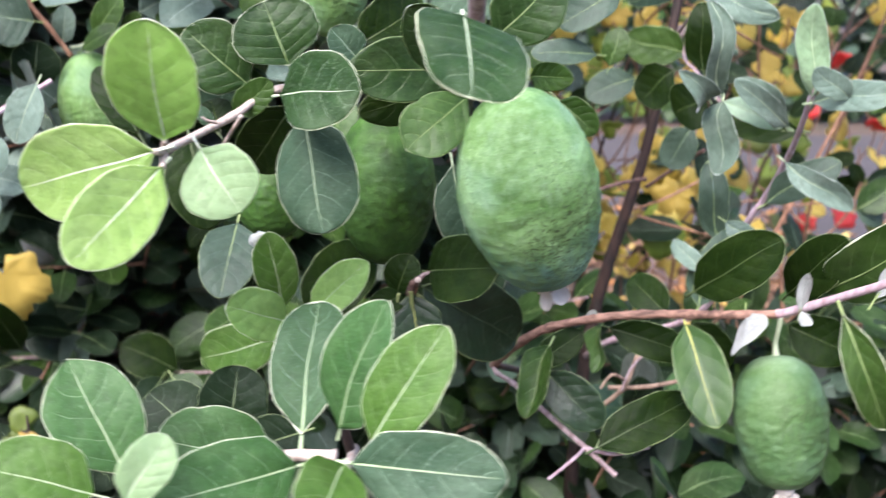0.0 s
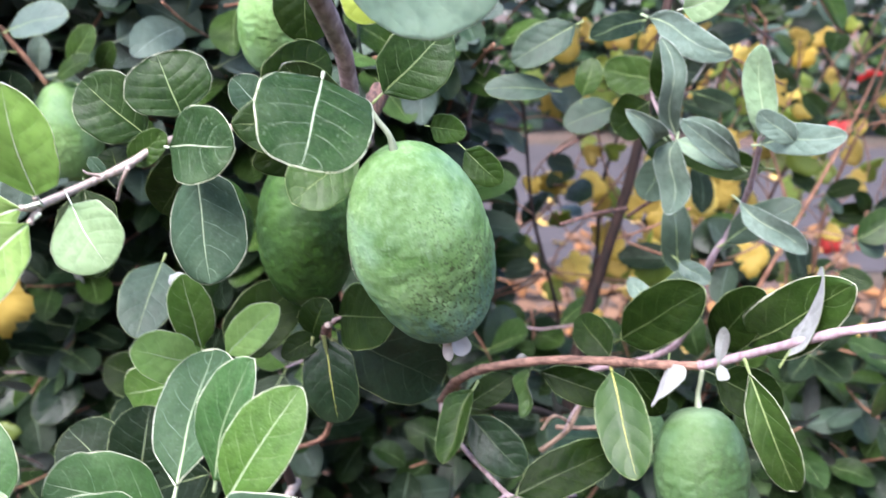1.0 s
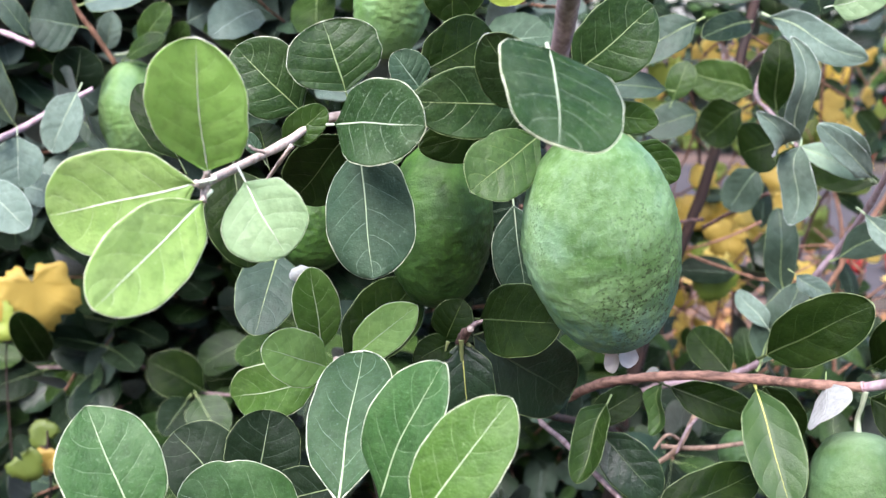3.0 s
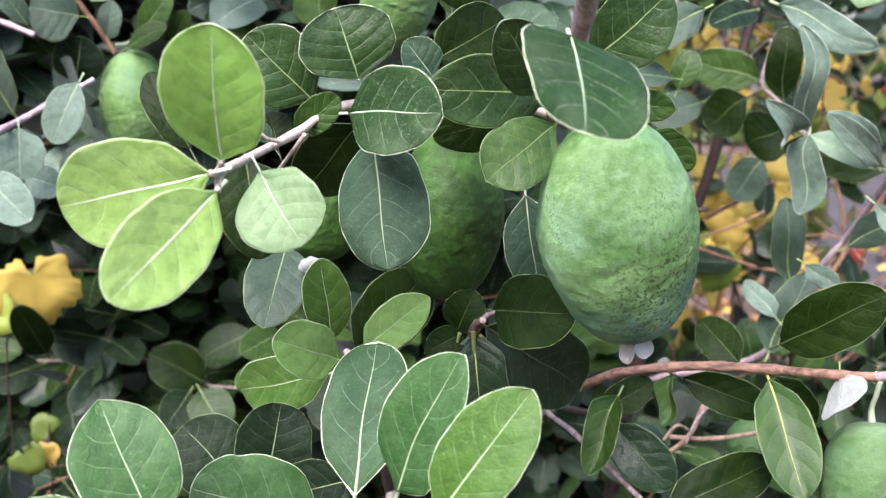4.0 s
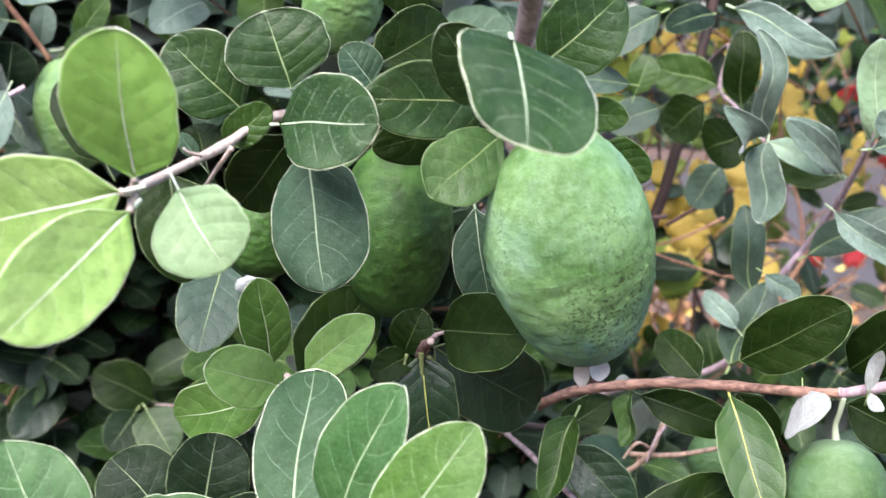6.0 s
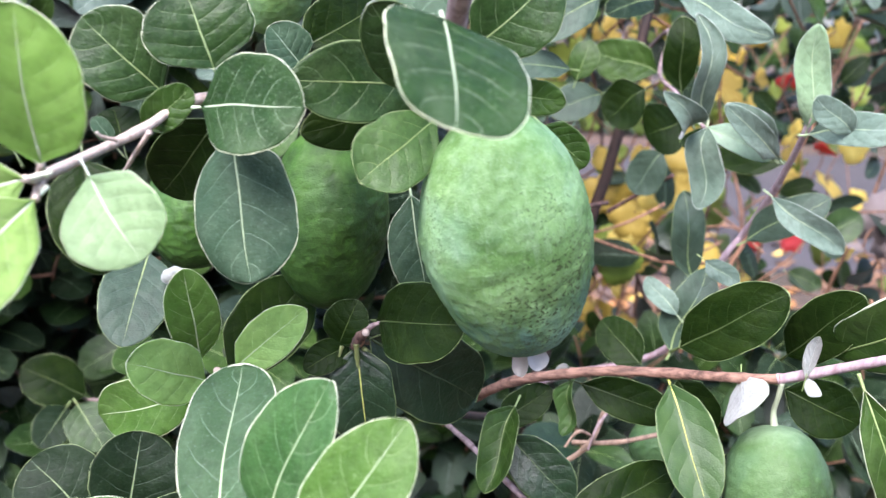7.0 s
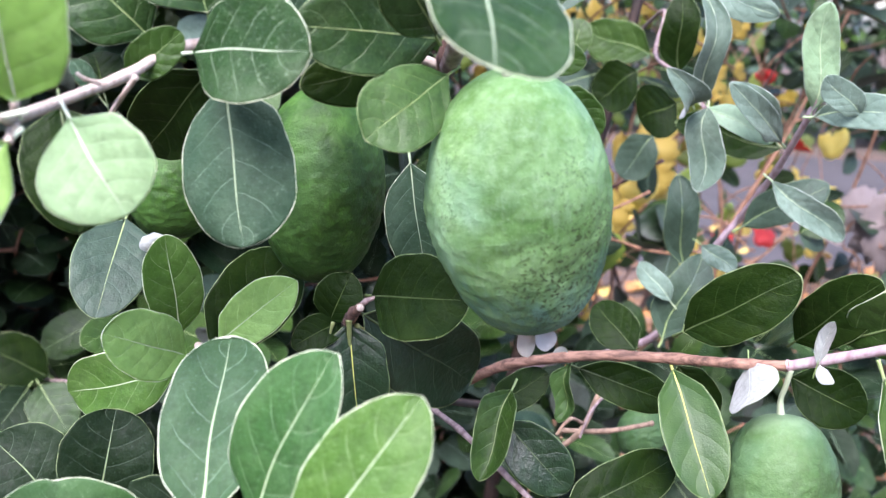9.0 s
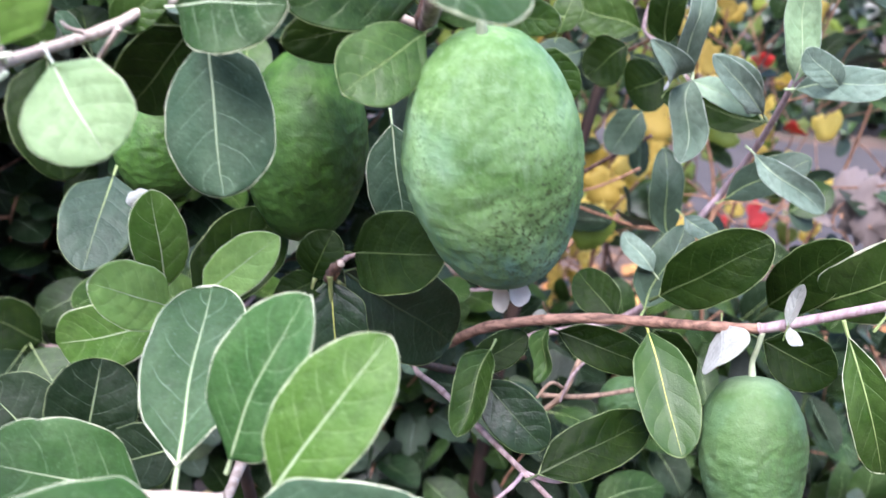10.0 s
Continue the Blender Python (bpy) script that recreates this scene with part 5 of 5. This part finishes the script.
def thicket(n, xs, ys, zs, leaves=10):
    for i in range(n):
        x, y, z = rng.uniform(*xs), rng.uniform(*ys), rng.uniform(*zs)
        if opening(x, y, z) and rng.random() < 0.91:
            continue
        line, poses = twig_poses(rng, (x, y, z), (rng.uniform(-0.7, 0.7), rng.uniform(-0.7, 0), rng.uniform(-0.2, 0.7)), leaves, 0.024)
        twigs.append((rng, line, [m for m in poses if not opening(*m.translation) or rng.random() < 0.16]))


thicket(760, (-0.68, 0.55), (0.76, 1.08), (0.40, 1.16))
thicket(260, (-0.80, 0.70), (1.08, 1.34), (0.35, 1.20))
thicket(170, (-0.50, 0.04), (0.70, 0.84), (0.89, 1.06))
# unseen canopy above the view, added to shade the inside of the bush
thicket(80, (-1.3, 0.02), (0.98, 1.45), (1.16, 1.75))
thicket(46, (-0.42, -0.04), (0.66, 0.72), (0.92, 1.08))
thicket(75, (-0.48, -0.04), (0.76, 0.80), (0.62, 0.92))
thicket(130, (-0.7, 0.7), (0.36, 0.75), (0.15, 0.60))
thicket(60, (-1.3, -0.62), (0.5, 1.2), (0.2, 1.2))
# lower twigs take the dark kinds, upper ones lighter: shade set by colour
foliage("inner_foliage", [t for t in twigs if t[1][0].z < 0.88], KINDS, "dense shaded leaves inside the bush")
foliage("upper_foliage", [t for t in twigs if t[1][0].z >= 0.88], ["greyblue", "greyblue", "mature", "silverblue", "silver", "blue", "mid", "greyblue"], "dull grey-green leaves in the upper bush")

# ---- plants behind ----
YELLOW = plain_leaf("autumn_yellow", (0.74, 0.56, 0.09), (0.94, 0.84, 0.28), 0.6, 0.6, 60.0)
YELLOW_GREEN = plain_leaf("autumn_yellow_green", (0.15, 0.26, 0.03), (0.36, 0.43, 0.07), 0.55, 0.35, 60.0)
GOLD = plain_leaf("autumn_gold", (0.42, 0.31, 0.05), (0.70, 0.54, 0.12), 0.6, 0.4, 45.0)
MOSS = plain_leaf("yellowing_green", (0.06, 0.11, 0.015), (0.16, 0.20, 0.03), 0.55, 0.3, 45.0)
OCHRE = plain_leaf("autumn_ochre", (0.20, 0.15, 0.022), (0.52, 0.34, 0.055), 0.6, 0.3, 70.0)
RED = plain_leaf("autumn_red", (0.55, 0.03, 0.03), (0.75, 0.09, 0.07), 0.5, 0.35, 60.0)
FADED = plain_leaf("faded_pink", (0.165, 0.135, 0.125), (0.27, 0.23, 0.215), 0.8, 0.2, 60.0)


def lobed(size, seed, lobes=5):
    """A broad leaf of real thickness with blunt, toothed lobes, in its own plane."""
    rng = random.Random(seed)
    rim, n = [], 44
    deep, tilt, odd = rng.uniform(0.16, 0.36), rng.uniform(-0.15, 0.15), [rng.uniform(0.82, 1.12) for k in range(9)]
    for i in range(n):
        a = math.pi * (-0.42 + 1.84 * i / (n - 1))
        turn = lobes * (a - math.pi / 2 + tilt) / (2 * math.pi) * 1.02
        lobe = abs(math.cos(math.pi * turn)) ** 0.75 * odd[round(turn) % 9]
        r = size * 0.5 * (1 - deep + deep * lobe + 0.05 * math.cos(19 * a + seed)) * (1.0 if 0.1 < i / n < 0.9 else 0.75)
        rim.append((r * math.cos(a), 0.3 * size + r * math.sin(a)))
    verts, faces = [], []
    for lift in (0.0, -0.0005):
        verts.append((0, 0.18 * size, lift))
        for k in (0.55, 1.0):
            for x, y in rim:
                d = math.hypot(x, y - 0.3 * size) / size
                verts.append((x * k, 0.18 * size + (y - 0.18 * size) * k, lift + size * (0.07 * math.sin(6 * k + 5 * x / size + seed) * k - 0.16 * (d * k) ** 2 + 0.22 * abs(x) / size * k)))
    m = 1 + 2 * n
    for base, flip in ((0, False), (m, True)):
        for i in range(n - 1):
            q = [(base, base + 1 + i, base + 2 + i), (base + 1 + i, base + 1 + n + i, base + 2 + n + i, base + 2 + i)]
            faces.extend(tuple(reversed(f)) if flip else f for f in q)
    for i in range(n - 1):
        faces.append((1 + n + i, m + 1 + n + i, m + 2 + n + i, 2 + n + i))
    return verts, faces


def leafy_plant(name, label, category, root, canes, size, mats, seed, per_node=2, cane_size=0.0011, single=(), cane_mat=bark_brown):
    """A small plant of thin canes with broad lobed leaves at their nodes: each cane is a list of places."""
    plant = tagged(new(name), label, category)
    plant.location = root
    inv = Matrix.Translation([-c for c in root])
    rng = random.Random(seed)
    shapes = []
    for k in range(6):
        v, f = lobed(size * rng.uniform(0.7, 1.15), seed + k, rng.choice((3, 5, 5)))
        shapes.append([mesh_part("leaf", v, f, [mat], plant).data for mat in mats])
    for ob in list(plant.children):
        bpy.data.objects.remove(ob)
    for pts in canes:
        cv, cf = tube([root, *pts], [2 * cane_size] + [cane_size] * len(pts), 6)
        cane = mesh_part("cane", cv, cf, [cane_mat], plant)
        cane.matrix_parent_inverse = inv
        for p in pts[1:]:
            for r in range(per_node):
                b = Vector(p) + Vector((rng.uniform(-0.012, 0.012), rng.uniform(-0.012, 0.012), rng.uniform(-0.012, 0.012)))
                out = Vector((rng.uniform(-1, 1), rng.uniform(-0.6, 0.3), rng.uniform(-0.9, 0.4)))
                nrm = Vector((0, -1, 0.5)) + Vector((rng.uniform(-0.8, 0.8), rng.uniform(-0.4, 0.5), rng.uniform(-0.6, 0.6)))
                ob = new("leaf", rng.choice(rng.choice(shapes)))
                ob.parent = cane
                ob.matrix_basis = stand(b, b + out.normalized(), nrm)
    for at, tip, nrm, big, k in single:
        v, f = lobed(big, seed + 50 + k, 3 + 2 * (k % 2))
        ob = mesh_part("leaf", v, f, [mats[k % len(mats)]], cane)
        ob.matrix_basis = stand(at, tip, nrm)
    return plant


def rising_canes(seed, n, xs, ys, zs, nodes):
    rng = random.Random(seed)
    canes = []
    for i in range(n):
        x, y, z = rng.uniform(*xs), rng.uniform(*ys), zs[0]
        pts = [(x, y, z - 0.2)]
        for k in range(nodes):
            x, y, z = x + rng.uniform(-0.06, 0.06), y + rng.uniform(-0.05, 0.05), z + (zs[1] - zs[0]) / nodes
            pts.append((x, y, z))
        canes.append(pts)
    return canes


leafy_plant("yellow_leaf_shrub", "shrub with bright yellow autumn leaves behind the bush", "shrub", (0.35, 1.25, 0.0), rising_canes(3, 9, (0.10, 0.50), (1.05, 1.30), (0.55, 0.98), 7) + rising_canes(4, 6, (0.14, 0.34), (1.02, 1.15), (0.60, 0.97), 6), 0.038, [YELLOW, GOLD, YELLOW_GREEN], 3, 1, single=[((0.1938, 0.7810, 0.7981), (0.2064, 0.7810, 0.7477), (0.1, -1, 0.35), 0.042, 2), ((0.2237, 0.8288, 0.8241), (0.1946, 0.8288, 0.7835), (0.1, -1, 0.35), 0.040, 1), ((0.2413, 0.8698, 0.8379), (0.2835, 0.8698, 0.8026), (0.1, -1, 0.35), 0.044, 0), ((0.2612, 0.9298, 0.8609), (0.2436, 0.9298, 0.8141), (0.1, -1, 0.35), 0.040, 4), ((0.2762, 0.9007, 0.8409), (0.2871, 0.9007, 0.7921), (0.1, -1, 0.35), 0.040, 1), ((0.2169, 0.8868, 0.7639), (0.2487, 0.8868, 0.7957), (0.1, -1, 0.35), 0.036, 3), ((0.5122, 1.0209, 0.8705), (0.5243, 1.0209, 0.8219), (0.1, -1, 0.35), 0.040, 0), ((0.3230, 1.0028, 0.8383), (0.2772, 1.0028, 0.8078), (0.1, -1, 0.35), 0.044, 1), ((0.3282, 1.0318, 0.7957), (0.3741, 1.0318, 0.7760), (0.1, -1, 0.35), 0.040, 4), ((0.4139, 1.0650, 0.8563), (0.4363, 1.0650, 0.8116), (0.1, -1, 0.35), 0.040, 3), ((0.2477, 1.0114, 0.8141), (0.2539, 1.0114, 0.7645), (0.1, -1, 0.35), 0.040, 0), ((0.2440, 0.9452, 0.7657), (0.2794, 0.9452, 0.7303), (0.1, -1, 0.35), 0.040, 1), ((0.4717, 1.0920, 0.8477), (0.5005, 1.0920, 0.8132), (0.1, -1, 0.35), 0.036, 4), ((0.1116, 0.9566, 0.9793), (0.1460, 0.9566, 0.9430), (-0.23, -1, 0.65), 0.044, 0), ((0.1920, 0.9886, 0.9856), (0.1539, 0.9886, 0.9533), (0.21, -1, 0.41), 0.038, 1), ((0.1319, 0.9656, 0.9138), (0.1509, 0.9656, 0.9600), (-0.34, -1, 0.54), 0.042, 0), ((0.1103, 0.9830, 0.8947), (0.1375, 0.9830, 0.9366), (0.30, -1, 0.26), 0.034, 1), ((0.1633, 0.9797, 0.8015), (0.1490, 0.9797, 0.8494), (0.10, -1, 0.45), 0.042, 0), ((0.2255, 1.0020, 0.7773), (0.2206, 1.0020, 0.8271), (-0.17, -1, 0.25), 0.050, 1), ((0.2382, 0.9693, 0.7410), (0.2690, 0.9693, 0.7804), (-0.27, -1, 0.68), 0.050, 2), ((0.1918, 1.0452, 0.7174), (0.2106, 1.0452, 0.7637), (-0.38, -1, 0.22), 0.038, 0), ((0.1196, 1.0140, 0.8243), (0.1288, 1.0140, 0.7752), (-0.38, -1, 0.45), 0.034, 1), ((0.3027, 0.9302, 0.8648), (0.2529, 0.9302, 0.8600), (0.11, -1, 0.69), 0.050, 4), ((0.3091, 0.9611, 0.9671), (0.3252, 0.9611, 0.9197), (0.30, -1, 0.65), 0.034, 0), ((0.3435, 0.9303, 0.9220), (0.2944, 0.9303, 0.9315), (0.39, -1, 0.34), 0.038, 1), ((0.4153, 1.0276, 0.8453), (0.3674, 1.0276, 0.8309), (0.22, -1, 0.39), 0.042, 2), ((0.3135, 0.9335, 0.7438), (0.3562, 0.9335, 0.7696), (-0.31, -1, 0.25), 0.042, 0), ((0.2857, 1.0458, 0.7983), (0.2519, 1.0458, 0.7615), (0.25, -1, 0.44), 0.042, 1), ((0.2374, 1.0062, 0.8255), (0.2563, 1.0062, 0.7792), (0.34, -1, 0.65), 0.034, 0), ((0.1445, 1.0290, 0.7046), (0.1860, 1.0290, 0.7325), (-0.11, -1, 0.12), 0.038, 3)])
leafy_plant("yellow_vine", "thin vine with yellowing lobed leaves among the bush", "vine", (-0.36, 0.66, 0.0), [[(-0.3310, 0.5978, 0.6832), (-0.3171, 0.5876, 0.7738)], [(-0.3027, 0.5939, 0.6513), (-0.2810, 0.5538, 0.6932), (-0.2621, 0.5632, 0.6935), (-0.2898, 0.5592, 0.7104)]], 0.030, [OCHRE, YELLOW_GREEN, MOSS, GOLD], 8, 0, 0.0006, [((-0.3092, 0.6000, 0.8203), (-0.3014, 0.6000, 0.7700), (0.5, -1, 0.25), 0.060, 3), ((-0.3403, 0.5850, 0.7896), (-0.3159, 0.5850, 0.7809), (0.1, -1, 0.35), 0.036, 1), ((-0.2995, 0.5500, 0.7074), (-0.2850, 0.5500, 0.6858), (0.1, -1, 0.35), 0.026, 2), ((-0.2910, 0.5584, 0.6971), (-0.2739, 0.5584, 0.7074), (0.1, -1, 0.35), 0.02, 0), ((-0.3010, 0.5960, 0.6947), (-0.3148, 0.5960, 0.7119), (0.1, -1, 0.35), 0.022, 2)], bark_old)
leafy_plant("red_leaf_shrub", "small shrub with red autumn leaves", "shrub", (0.62, 1.5, 0.0), [[(0.7000, 1.3064, 0.5163), (0.6332, 1.2980, 0.7792), (0.7634, 1.3523, 0.8789)], [(0.6303, 1.4013, 0.4860), (0.5551, 1.3867, 0.7123), (0.6292, 1.3514, 0.6866), (0.6365, 1.3659, 0.7699)]] + rising_canes(9, 7, (0.48, 0.85), (1.3, 1.7), (0.55, 0.95), 5), 0.045, [RED, YELLOW, YELLOW_GREEN, MOSS, MOSS, MOSS], 5, 1)
leafy_plant("faded_plant", "plant with faded pinkish grey leaves", "plant", (0.50, 1.0, 0.0), [[(0.4938, 0.8794, 0.6813), (0.4611, 0.8710, 0.7830), (0.4767, 0.8674, 0.8074), (0.4907, 0.8529, 0.7843)]], 0.04, [FADED], 6, 1, 0.0011, [((0.5025, 0.8651, 0.8136), (0.4304, 0.8651, 0.7686), (0.1, -1, 0.35), 0.05, 0), ((0.4812, 0.9001, 0.7795), (0.5427, 0.9001, 0.8307), (0.1, -1, 0.35), 0.08, 1), ((0.5018, 0.8608, 0.8099), (0.5096, 0.8608, 0.7403), (0.1, -1, 0.35), 0.07, 2)])

# ---- beyond the bush: path, litter, hedge ----
def paving_stone():
    m, nt, bsdf = material("paving_grey")
    n1, n2, n3 = noise_tex(nt, 3.0, 5.0, 0.6), noise_tex(nt, 90.0, 4.0, 0.6), noise_tex(nt, 22.0, 4.0, 0.65)
    col = blend(nt, ramp01(nt, n1, 0.3, 0.7), (0.025, 0.023, 0.022), (0.046, 0.042, 0.041))
    col = blend(nt, mth(nt, "MULTIPLY", ramp01(nt, n3, 0.5, 0.62), 0.7), col, (0.035, 0.028, 0.028))
    col = blend(nt, mth(nt, "MULTIPLY", n2, 0.3), col, (0.07, 0.065, 0.07))
    nt.links.new(col, bsdf.inputs["Base Color"])
    bsdf.inputs["Roughness"].default_value = 0.9
    bump = node(nt, "ShaderNodeBump", Strength=0.4, Distance=0.003)
    nt.links.new(n2, bump.inputs["Height"])
    nt.links.new(bump.outputs[0], bsdf.inputs["Normal"])
    return m


PAVING = paving_stone()
pavement = mesh_part("pavement", *box_shape((-6, 3.4, -0.02), (8, 6.4, 0.012)), [PAVING], None, smooth=False)
tagged(pavement, "grey paved path behind the bushes", "pavement", kind="structure")
rng = random.Random(21)
LITTER_SHAPES = []
LITTER = [plain_leaf("litter_" + n, a, b, 0.8, 0.1, 80.0) for n, a, b in (("brown", (0.10, 0.055, 0.03), (0.22, 0.12, 0.06)), ("orange", (0.22, 0.09, 0.025), (0.34, 0.165, 0.05)), ("yellow", (0.38, 0.25, 0.05), (0.52, 0.39, 0.11)))]
verts, faces, slots, total = [], [], [], 0
for i in range(3300):
    v, f = LITTER_SHAPES[i % len(LITTER_SHAPES)] if i >= 6 else lobed(0.07, 40 + i, 3 + i % 3)
    if i < 6:
        LITTER_SHAPES.append((v, f))
    x, y = rng.gauss(0.9, 1.5), rng.gauss(2.0, 1.1)
    w = np.array(pose(x, y, rng.uniform(0.012, 0.03), rng.uniform(-25, 25), rng.uniform(-25, 25), rng.uniform(0, 360)))
    verts.extend((np.array(v) * rng.uniform(0.7, 1.2) @ w[:3, :3].T + w[:3, 3]).tolist())
    faces.extend(tuple(total + k for k in q) for q in f)
    slots.extend([(0, 1, 0, 1, 0, 2, 0)[i % 7]] * len(f))
    total += len(v)
litter = mesh_part("leaf_litter", verts, faces, LITTER, None, slots)
tagged(litter, "fallen brown and orange leaves on the soil", "leaf litter", kind="stuff")


def far_hedge():
    """A clipped hedge across the path: stems and a mass of leaves."""
    hedge = tagged(new("hedge"), "dark green hedge on the far side of the path", "hedge")
    hedge.location = (1.5, 7.6, 0)
    inv = Matrix.Translation((-1.5, -7.6, 0))
    rng = random.Random(31)
    for i in range(12):
        x = -4 + i * 0.95
        v, f = tube([(x, 7.6, -0.02), (x + rng.uniform(-0.1, 0.1), 7.6, 0.9), (x + rng.uniform(-0.3, 0.3), 7.5, 1.9)], [0.05, 0.035, 0.015], 7)
        ob = mesh_part("trunk", v, f, [bark_old], hedge)
        ob.matrix_parent_inverse = inv
    vs, fs, ss, us, total, mats = [], [], [], [], 0, []
    for i in range(9000):
        p = Vector((rng.uniform(-4.5, 7.5), 7.0 + 1.2 * rng.random() ** 2, rng.uniform(0.05, 2.4)))
        v, f, s, u, ms = bulk_leaf(rng.choice(KINDS), rng.randrange(6))
        for mat in ms:
            if mat not in mats:
                mats.append(mat)
        w = np.array(stand(p, p + Vector((rng.uniform(-1, 1), rng.uniform(-1, 0.2), rng.uniform(-0.8, 0.8))), (rng.uniform(-0.5, 0.5), -0.7, 0.8)))
        vs.append(v * rng.uniform(2.8, 4.2) @ w[:3, :3].T + w[:3, 3])
        fs.append(f + total)
        ss.extend(mats.index(ms[k]) for k in s)
        us.extend(u)
        total += len(v)
    ob = mesh_part("hedge_leaves", np.concatenate(vs).tolist(), np.concatenate(fs).tolist(), mats, hedge, ss, us)
    ob.matrix_parent_inverse = inv
    tagged(ob, kind="stuff")


far_hedge()
